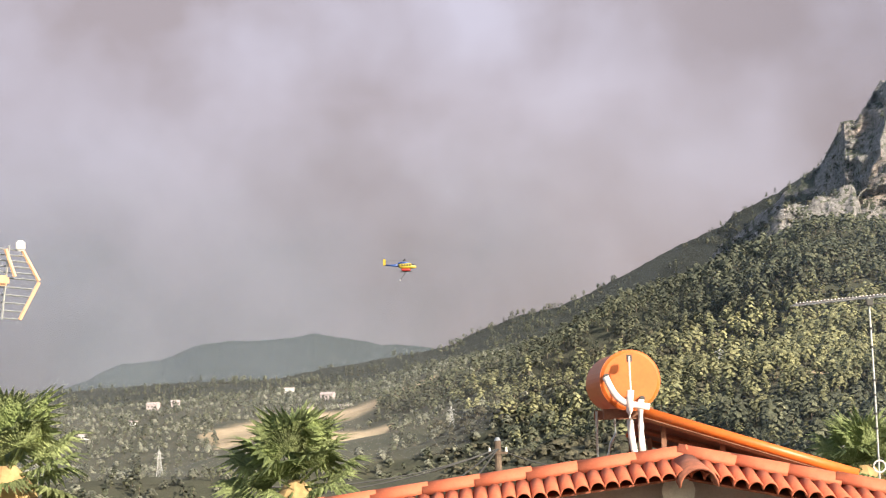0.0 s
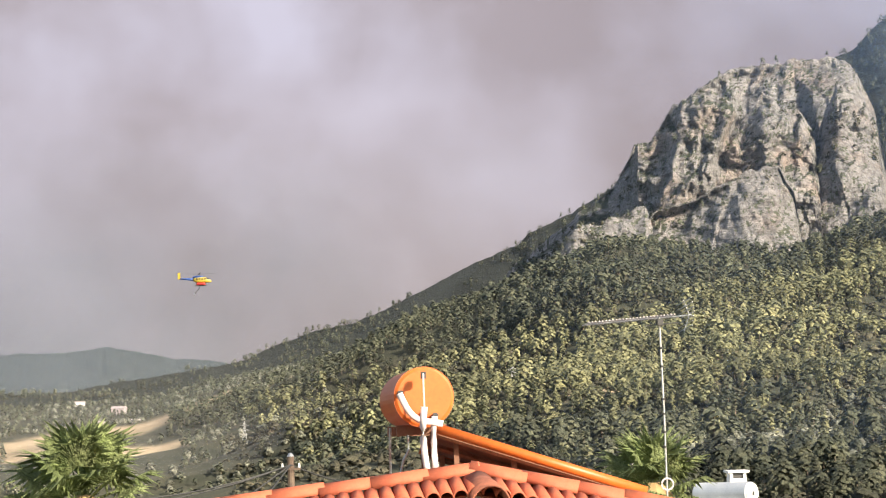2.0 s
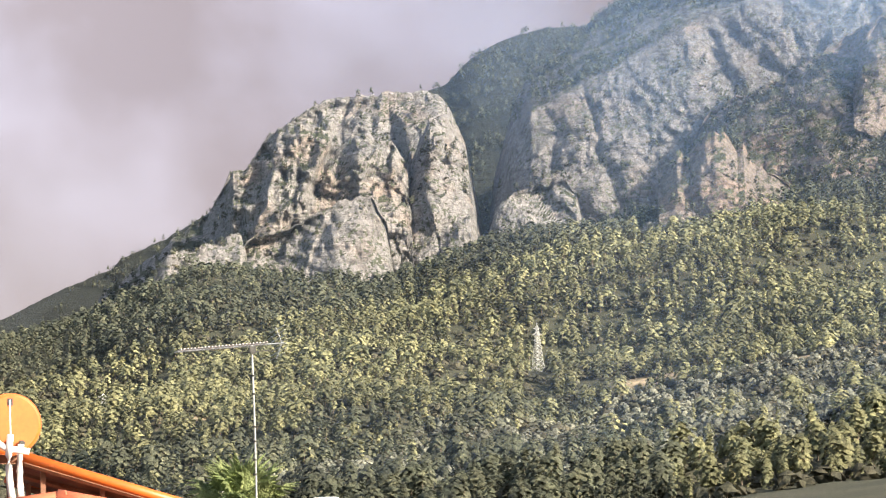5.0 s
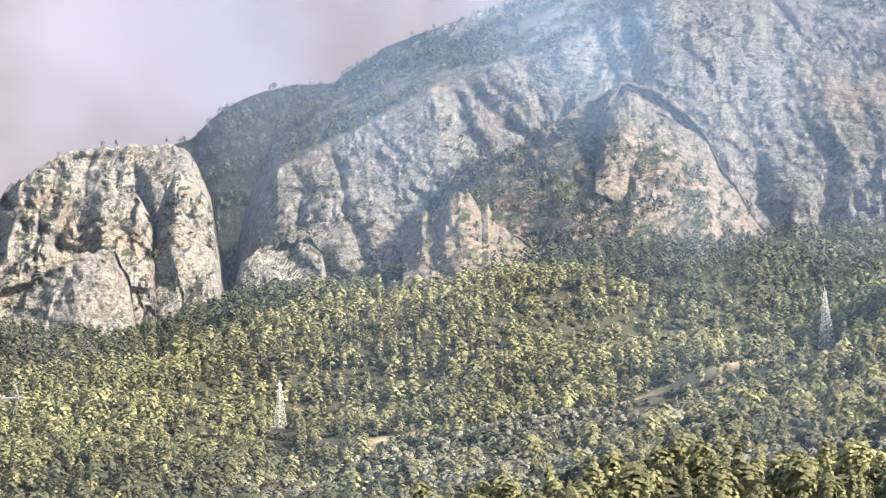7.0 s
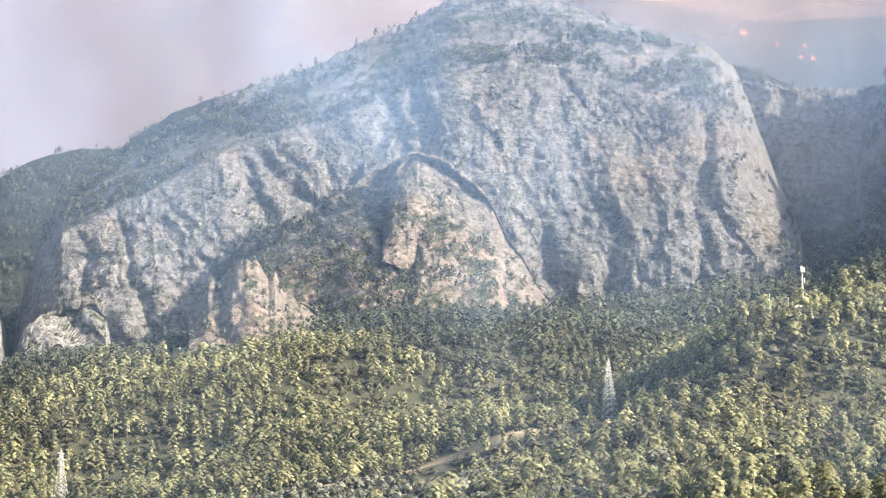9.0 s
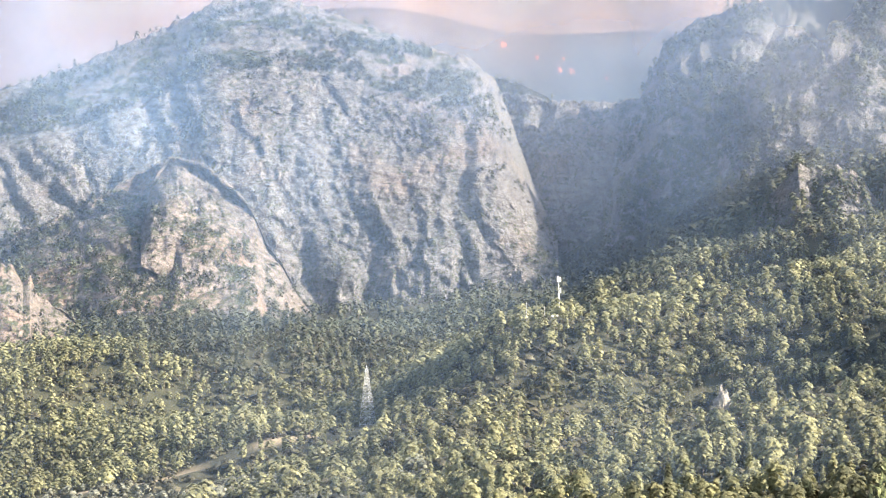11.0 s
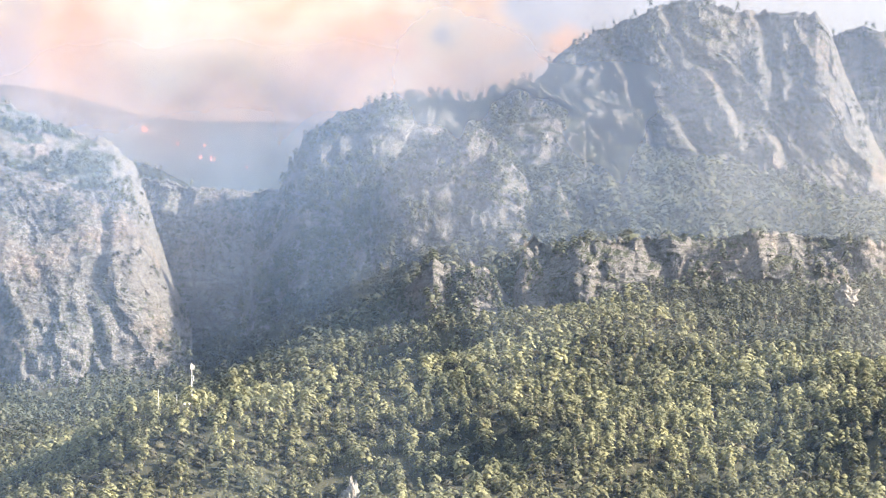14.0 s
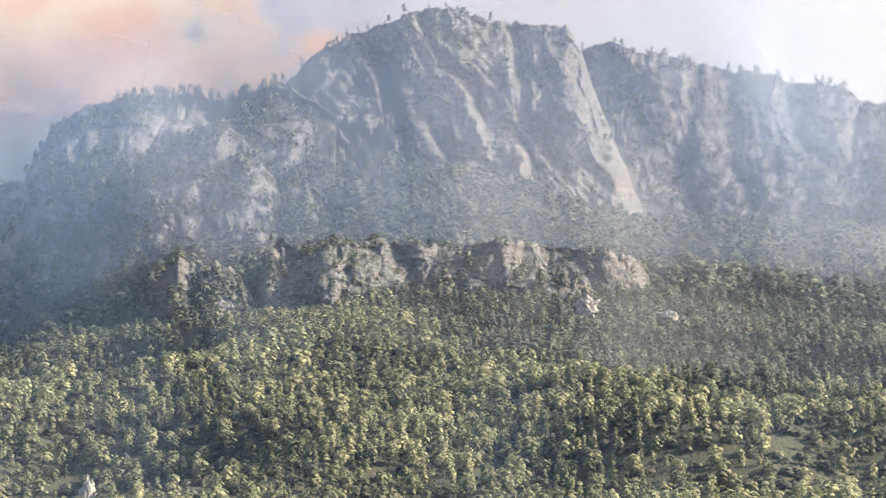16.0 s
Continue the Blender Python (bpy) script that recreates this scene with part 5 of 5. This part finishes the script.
for a, e, d, sag in ((-6.5, -2.35, 70, 0.6), (-6.3, -2.75, 70, 0.5), (4.6, -2.5, 80, 0.25), (-0.4, -2.9, 70, 0.0), (0.3, -2.95, 70, 0.0)):
    far = at(a, e, d)
    near_ = pole_top + Vector((0, -0.14, -0.3))
    part("cable", pipe([near_.lerp(far, k / 10) - Vector((0, 0, sag * 4 * (k / 10) * (1 - k / 10))) for k in range(11)], 0.028, 5), M_DARK, pole)


# ---- palms ----
def fan_leaf(rng_, stalk, rad, blades=22):
    """A stalk and a pleated fan of pointed blades, along +x, as triangles."""
    tri = []
    s = np.array((stalk, 0, 0.0))
    for k in range(blades):
        a = math.radians(-120 + 240 * (k + 0.5) / blades)
        ln = rad * (0.82 + 0.18 * math.cos(a)) * rng_.uniform(0.85, 1.08)
        d = np.array((math.cos(a), math.sin(a), 0.12 * math.cos(a)))
        n = np.array((-math.sin(a), math.cos(a), 0.0))
        w = rad * 0.075
        m1, tip = s + d * ln * 0.62 + (0, 0, 0.05 * rad), s + d * ln + (0, 0, -rad * rng_.uniform(0.05, 0.3))
        up = np.array((0, 0, 0.035 * rad))
        tri += [s, m1 - n * w, m1 + up, s, m1 + up, m1 + n * w, m1 - n * w, tip, m1 + up, m1 + up, tip, m1 + n * w]
    for off in (np.array((0, 0.025, 0)), np.array((0, 0, 0.025))):
        tri += [np.zeros(3) - off, s - off * 0.6, s + off * 0.6, np.zeros(3) - off, s + off * 0.6, off]
    return np.array(tri)


def palm(label, az, crown_el, r, size, seed, leaves=26):
    rng_ = np.random.default_rng(seed)
    c = at(az, crown_el, r)
    gz = float(land(c.x, c.y))
    root = thing("fan_palm", label, "palm tree", (c.x, c.y, gz))
    h = c.z - gz
    bm = bmesh.new()
    n = 14
    tube(bm, [(0.05 * math.sin(k), 0.04 * math.cos(k * 1.3), -0.4 + (h + 0.3) * k / n) for k in range(n + 1)], [0.24 - 0.06 * k / n + 0.02 * (k % 2) for k in range(n + 1)], 10)
    local("trunk", bm, M_BARK, root)
    bm = bmesh.new()
    tube(bm, [(0, 0, h - 1.3), (0, 0, h - 0.7), (0, 0, h - 0.1), (0, 0, h + 0.15)], [0.3, 0.46, 0.34, 0.12], 12)
    local("dead_skirt", bm, M_THATCH, root, "brown skirt of dead fronds")
    for k in range(leaves):
        tilt = math.radians(-22 + 104 * (k / leaves) ** 0.9)
        turn = k * 2.39996 + rng_.uniform(-0.2, 0.2)
        v = fan_leaf(rng_, size * rng_.uniform(0.5, 0.68), size * rng_.uniform(0.5, 0.66))
        ct, st = math.cos(tilt), math.sin(tilt)
        x, z = v[:, 0] * ct - v[:, 2] * st, v[:, 0] * st + v[:, 2] * ct
        tw = rng_.uniform(-0.5, 0.5)
        y, z = v[:, 1] * math.cos(tw) , z + v[:, 1] * math.sin(tw)
        co, si = math.cos(turn), math.sin(turn)
        w = np.stack([x * co - y * si, x * si + y * co, z + h], 1)
        ob = new("frond", raw_mesh("frond", w, np.arange(len(w)).reshape(-1, 3), (M_PALM,)))
        ob.parent = root
    return root


palm("bushy green fan palm with a full crown", -4.3, -2.6, 35.0, 1.3, 1, 22)
palm("green fan palm with yellowing lower fronds", -12.1, -2.0, 24.0, 0.95, 2, 18)
palm("fan palm with stiff bright spiky fronds", 11.25, -2.75, 33.0, 0.98, 3, 18)


# ---- pale shrub by the terrace ----
def shrub():
    rng_ = np.random.default_rng(9)
    base = at(49.3, 0, 16.0)
    gz = float(land(base.x, base.y))
    root = thing("shrub", "tall pale green narrow-leaved shrub by the terrace", "shrub", (base.x, base.y, gz))
    right = Vector((math.cos(radians(49.3)), -math.sin(radians(49.3)), 0))
    fwd = Vector((math.sin(radians(49.3)), math.cos(radians(49.3)), 0))
    for k in range(180):
        u = rng_.normal() * 0.27 + 0.05 if k % 3 else rng_.normal() * 0.16 + 1.25
        top = 6.0 + 0.4 - gz - 0.55 * abs(u - (0.05 if k % 3 else 1.25)) + rng_.uniform(-0.4, 0.14)
        p1 = right * u + fwd * rng_.uniform(-0.5, 0.5) + Vector((0, 0, top))
        p0 = right * u * 0.25 + Vector((0, 0, 1.2 + rng_.uniform(0, 2.0)))
        mid = p0.lerp(p1, 0.55) + Vector((rng_.normal() * 0.06, rng_.normal() * 0.06, 0.1))
        tri = []
        for j in range(56):
            f_ = 0.5 + 0.5 * j / 55
            c = np.array(mid.lerp(p1, (f_ - 0.5) * 2))
            d = np.array((rng_.normal(), rng_.normal(), 1.1))
            d /= np.linalg.norm(d)
            n = np.cross(d, rng_.normal(size=3))
            n /= np.linalg.norm(n)
            ln = 0.1 * rng_.uniform(0.7, 1.3)
            tri += [c, c + d * ln * 0.5 + n * 0.017, c + d * ln, c, c + d * ln, c + d * ln * 0.5 - n * 0.017]
        ob = new("leafy_sprig", raw_mesh("leafy_sprig", np.array(tri), np.arange(len(tri)).reshape(-1, 3), (M_SHRUB,)))
        ob.parent = root
        if k % 4 == 0:
            local("stem", pipe(((0, 0, -0.3), p0, mid, p1), [0.03, 0.02, 0.012, 0.004], 5), M_BARK, root)


shrub()


# ---- pylons ----
def strut(bm, a, b, w):
    tube(bm, (a, b), w, 4, False)


def pylon(label, az, base_el, top_el, r, width, arms, facing, group="power pylons on the hillside"):
    """A lattice pylon: four legs, bracing, a peak and cross arms with insulators."""
    g = at(az, base_el, r)
    gz = float(land(g.x, g.y))
    h = at(az, top_el, r).z - gz
    root = thing("pylon", label, "pylon", (g.x, g.y, gz), radians(facing), group)
    wide = lambda z: width * (1 - z / h) ** 1.15 * 0.9 + 0.35
    lv = [0.0]
    while lv[-1] < h * 0.93:
        lv.append(lv[-1] + max(1.3, wide(lv[-1]) * 1.1))
    lv[-1] = h * 0.95
    t = 0.055
    for sx, sy in ((1, 1), (1, -1), (-1, 1), (-1, -1)):
        bm = bmesh.new()
        for a, b in zip(lv, lv[1:]):
            strut(bm, (sx * wide(a), sy * wide(a), a - (1.0 if a == 0 else 0)), (sx * wide(b), sy * wide(b), b), t * 1.3)
        local("leg", bm, M_PYLON, root)
    bm = bmesh.new()
    for a, b in zip(lv, lv[1:]):
        wa, wb = wide(a), wide(b)
        for (x0, y0), (x1, y1) in (((1, 1), (-1, 1)), ((-1, 1), (-1, -1)), ((-1, -1), (1, -1)), ((1, -1), (1, 1))):
            strut(bm, (x0 * wa, y0 * wa, a), (x1 * wb, y1 * wb, b), t)
            strut(bm, (x1 * wa, y1 * wa, a), (x0 * wb, y0 * wb, b), t)
            strut(bm, (x0 * wb, y0 * wb, b), (x1 * wb, y1 * wb, b), t)
    strut(bm, (0, 0, h * 0.93), (0, 0, h), 0.18)
    local("bracing", bm, M_PYLON, root)
    for f_, reach in arms:
        z = h * f_
        for sgn in (1, -1):
            bm = bmesh.new()
            for y in (-0.35, 0.35):
                strut(bm, (0, y, z), (sgn * reach, 0, z), t)
                strut(bm, (0, y, z + 1.1), (sgn * reach, 0, z), t)
            strut(bm, (sgn * reach * 0.5, 0.2, z), (sgn * reach * 0.5, 0.2, z + 0.55), t)
            arm = local("cross_arm", bm, M_PYLON, root)
            local("insulator", pipe(((sgn * reach, 0, z), (sgn * reach, 0, z - 1.0)), 0.09, 6), M_GLASS, arm)
    return root


pylon("pale grey lattice pylon on a rocky knoll", 34.47, 2.6, 4.57, 930, 3.1, ((0.9, 2.0), (0.8, 2.6), (0.7, 2.0)), 25)
pylon("pale grey lattice pylon above the olives", 19.44, 0.8, 2.41, 1010, 2.8, ((0.9, 2.2), (0.8, 2.8), (0.7, 2.2)), 15)
pylon("small lattice pylon standing among pines", 7.5, 0.1, 0.8, 1020, 2.4, ((0.85, 3.0), (0.68, 3.8), (0.52, 3.0)), 5)
pylon("lattice pylon at the wood's edge", 0.06, -1.5, -0.5, 1200, 2.4, ((0.88, 2.2), (0.76, 3.0), (0.64, 2.2)), 0)
pylon("hazy lattice pylon in the valley", -7.98, -2.4, -1.38, 1100, 2.2, ((0.88, 2.0), (0.76, 2.6)), 0)

# ---- cell mast on its cleared pad ----
mb = spot(39.86, 958)
mt = at(39.86, 6.89, 958)
mast = thing("cell_mast", "grey steel telephone mast with panel antennas", "mast", mb)
h = mt.z - mb.z
local("pole", pipe(((0, 0, -0.5), (0, 0, h * 0.5), (0, 0, h)), [0.34, 0.26, 0.18], 10), M_STEEL, mast)
for k, (dx, z) in enumerate(((-0.9, 0.97), (0.9, 0.97), (0.0, 0.97), (0.7, 0.72), (-0.6, 0.6))):
    local("panel_antenna", box((0.45, 0.3, 2.4), (dx, -0.5, h * z - 1.2), bevel=0.05), M_PYLON, mast, "pale panel antenna")
    local("bracket", box((abs(dx) + 0.3, 0.1, 0.12), (dx / 2, -0.25, h * z - 1.2)), M_STEEL, mast)
for dx, dy in ((-6, -2), (-4, -3), (-1.5, -2.5)):
    p = Vector((mb.x + dx, mb.y + dy, 0))
    p.z = float(land(p.x, p.y))
    cab = thing("equipment_cabinet", "small white equipment cabinet beside the mast", "cabinet", p, 0, "cabinets by the mast")
    local("body", box((1.0, 0.8, 1.6), (0, 0, 0.7), bevel=0.04), M_WHITE, cab)
    local("lid", box((1.1, 0.9, 0.1), (0, 0, 1.55)), M_STEEL, cab)
for az, up in ((38.95, 9), (39.45, 6)):
    p = spot(az, 955)
    post = thing("thin_post", "thin grey post by the cleared pad", "post", p)
    local("shaft", pipe(((0, 0, -0.4), (0, 0, up)), 0.12, 6), M_PYLON, post)


# ---- boulders that stand out in the woods ----
def boulder(label, az, r, size, tall, seed, lift=0.0):
    p = spot(az, r)
    bm = bmesh.new()
    bmesh.ops.create_icosphere(bm, subdivisions=4, radius=1.0)
    for v in bm.verts:
        q = v.co * 1.6 + Vector((seed, 0, 0))
        k = 1 + 0.35 * noise.noise(q) + 0.22 * noise.cell(q * 1.7) + 0.12 * noise.noise(q * 3)
        v.co = Vector((v.co.x * size * k, v.co.y * size * k, v.co.z * tall * k + tall * 0.55))
    ob = part("boulder", bm, M_STONE)
    ob.location = p + Vector((0, 0, lift))
    return tagged(ob, label, "rock")


boulder("pale upright rock standing among pines", 44.24, 760, 3.2, 7.5, 1)
boulder("pale rock outcrop in the scrub", 22.7, 1270, 5.5, 5.0, 2)
boulder("pale broken rock in the pine wood", 48.2, 1230, 6.5, 7.5, 3)
boulder("low pale rock on the slope", 15.65, 905, 4.0, 2.6, 4)
boulder("low pale rock beside the track", 13.6, 880, 5.0, 2.4, 5)
boulder("rock by the pine wood", 58.0, 1180, 6.5, 6.5, 6)
boulder("rock by the pine wood", 60.2, 1190, 7.5, 5.0, 7)
boulder("low broken rock in the scrub", 46.6, 1215, 4.0, 3.0, 8)


# ---- valley houses ----
def valley_house(label, az, r, w, d, h, seed, wall, roof_mat):
    p = spot(az, r)
    root = thing("valley_house", label, "house", p, radians(seed * 23 % 60 - 30), "houses in the valley")
    local("wall", box((w, d, h + 1), (0, 0, h / 2 - 0.5)), wall, root)
    bm = bmesh.new()
    e = 0.5
    v = [bm.verts.new(q) for q in ((-w / 2 - e, -d / 2 - e, h), (w / 2 + e, -d / 2 - e, h), (w / 2 + e, d / 2 + e, h), (-w / 2 - e, d / 2 + e, h), (-w / 2 - e, 0, h + d * 0.28), (w / 2 + e, 0, h + d * 0.28))]
    for q in ((0, 1, 5, 4), (2, 3, 4, 5), (0, 4, 3), (1, 2, 5), (3, 2, 1, 0)):
        bm.faces.new([v[i] for i in q])
    local("roof", bm, roof_mat, root)
    for k in (-0.3, 0.0, 0.3):
        local("window", box((1.1, 0.12, 1.3), (k * w, -d / 2 - 0.02, h * 0.55)), M_GLASS, root)


for i, (az, r, w, d, h, lab, wm) in enumerate((
        (-4.4, 2080, 13, 8, 6, "white house with a shallow tiled roof", M_WHITE), (-3.33, 1850, 15, 9, 6, "cream house among olive trees", M_PLASTER),
        (-11.7, 2000, 18, 10, 7, "pinkish house at the valley's edge", M_PLASTER), (-11.2, 2010, 10, 8, 5, "pinkish house at the valley's edge", M_PLASTER),
        (-8.1, 1950, 14, 9, 6, "low house among dark trees", M_PLASTER), (-7.5, 1960, 10, 7, 5, "low house among dark trees", M_PLASTER),
        (-8.66, 1700, 8, 6, 4, "small pale farm building", M_WHITE), (-10.0, 1600, 9, 6, 4, "small pale farm building", M_WHITE), (-6.6, 880, 7, 5, 4, "small pale farm building", M_WHITE),
        (-3.9, 1700, 12, 6, 3, "long low pale shed by a field", M_PLASTER), (-4.9, 1690, 10, 6, 3, "long low pale shed by a field", M_PLASTER), (-2.9, 1720, 9, 6, 3, "small pale shed by a field", M_PLASTER))):
    valley_house(lab, az, r, w * 0.8, d * 0.8, h * 0.75, i + 2, wm, M_PLASTER)


# ---- helicopter ----
def helicopter():
    c = at(-1.1, 3.4, 840)
    root = thing("helicopter", "yellow and blue firefighting helicopter with a red belly tank", "helicopter", c, radians(-8))

    def lofted(stations, seg=14):
        bm = bmesh.new()
        rings = []
        for x, w, hh, zc in stations:
            rings.append([bm.verts.new((x, w * math.cos(a) * abs(math.cos(a)) ** -0.25 if abs(math.cos(a)) > 0.05 else 0, zc + hh * math.sin(a))) for a in (k * 2 * math.pi / seg for k in range(seg))])
        for r0, r1 in zip(rings, rings[1:]):
            for k in range(seg):
                bm.faces.new((r0[k], r0[(k + 1) % seg], r1[(k + 1) % seg], r1[k]))
        bm.faces.new(rings[0])
        bm.faces.new(rings[-1][::-1])
        bmesh.ops.recalc_face_normals(bm, faces=bm.faces)
        return bm

    fus = local("fuselage", lofted(((-2.2, 0.7, 0.7, 0.3), (-1.2, 1.2, 1.05, 0.1), (0.5, 1.35, 1.2, 0.0), (2.6, 1.3, 1.15, 0.0), (3.8, 1.0, 0.85, -0.2), (4.8, 0.5, 0.42, -0.45), (5.1, 0.1, 0.1, -0.5))), M_YELLOW, root, "yellow cabin", True)
    local("windscreen", lofted(((3.3, 1.0, 0.55, 0.42), (4.0, 0.85, 0.42, 0.22), (4.45, 0.4, 0.16, 0.0))), M_GLASS, fus, "dark windscreen", True)
    for x in (-0.6, 0.5, 1.6, 2.7):
        for y in (-1.3, 1.3):
            local("window", box((0.75, 0.14, 0.7), (x, y, 0.4), bevel=0.06), M_GLASS, fus)
    local("tail_boom", lofted(((-2.0, 0.65, 0.6, 0.35), (-4.5, 0.42, 0.4, 0.5), (-7.6, 0.22, 0.25, 0.75))), M_NAVY, root, "blue tail boom", True)
    bm = bmesh.new()
    box((1.1, 0.16, 2.6), (-8.0, 0, 1.9), Matrix.Shear("XZ", 4, (-0.0, 0.0)), 0.05, bm)
    local("tail_fin", bm, M_YELLOW, root, "yellow tail fin")
    local("stabiliser", box((0.8, 2.6, 0.1), (-6.2, 0, 0.7), bevel=0.03), M_NAVY, root)
    local("engine_housing", lofted(((-2.4, 0.5, 0.4, 1.15), (-1.2, 0.75, 0.55, 1.3), (0.9, 0.7, 0.5, 1.35), (1.8, 0.3, 0.25, 1.2))), M_NAVY, root, "blue engine housing", True)
    local("rotor_mast", pipe(((0.2, 0, 1.5), (0.2, 0, 2.45)), 0.16, 8), M_DARK, root)
    for a in (12, 102, 192, 282):
        local("rotor_blade", box((6.7, 0.5, 0.08), (3.5, 0, 0), Matrix.Translation((0.2, 0, 2.45)) @ Matrix.Rotation(radians(a), 4, "Z") @ Matrix.Rotation(radians(-2.5), 4, "Y")), M_DARK, root)
    for a in (20, 110):
        local("tail_rotor_blade", box((0.2, 0.05, 2.5), (0, 0, 0), Matrix.Translation((-8.2, 0.25, 2.7)) @ Matrix.Rotation(radians(a), 4, "Y")), M_DARK, root)
    local("belly_tank", lofted(((-1.0, 0.9, 0.4, -1.5), (-0.4, 1.1, 0.6, -1.5), (2.0, 1.1, 0.6, -1.5), (2.6, 0.9, 0.4, -1.5))), M_RED, root, "red belly tank")
    for y in (-1.25, 1.25):
        local("skid", pipe(((-1.8, y, -2.2), (2.6, y, -2.2), (3.1, y, -2.0)), 0.08, 6), M_DARK, root)
        for x in (-0.8, 1.8):
            local("skid_strut", pipe(((x, y * 0.6, -0.9), (x, y, -2.2)), 0.06, 6), M_DARK, root)
    local("snorkel_hose", pipe(((0.6, 0, -1.9), (0.2, 0, -3.2), (-0.9, 0, -4.4), (-1.6, 0, -5.4)), 0.13, 8), M_DARK, root, "dark hanging snorkel hose")
    local("snorkel_pump", pipe(((-1.6, 0, -5.3), (-1.9, 0, -5.9)), 0.25, 8), M_STEEL, root)


helicopter()

# ---- fire on the far slope ----
n = Nodes("flame")
em = n.t.nodes.new("ShaderNodeEmission")
em.inputs[0].default_value, em.inputs[1].default_value = (1.0, 0.28, 0.16, 1), 1.3
n.link(em.outputs[0], n.out.inputs[0])
for az, el, s in ((38.55, 13.35, 6), (40.46, 12.55, 6), (40.2, 12.9, 4), (39.47, 12.95, 4), (40.1, 12.6, 5), (41.4, 12.3, 3)):
    p = at(az, el, 2640)
    bm = bmesh.new()
    for k in range(5):
        x = rnd.uniform(-1.2, 1.2) * s * 0.5
        tube(bm, [(x, 0, -s), (x + 0.2, 0, -0.4 * s), (x - 0.2 * s, 0, s * rnd.uniform(0.1, 0.6))], [s * 0.12, s * 0.16, 0.03], 6)
    ob = part("flame", bm, n.mat)
    ob.location = p
    tagged(ob, "small orange flames on the burning slope", "fire", "flames on the far slope")
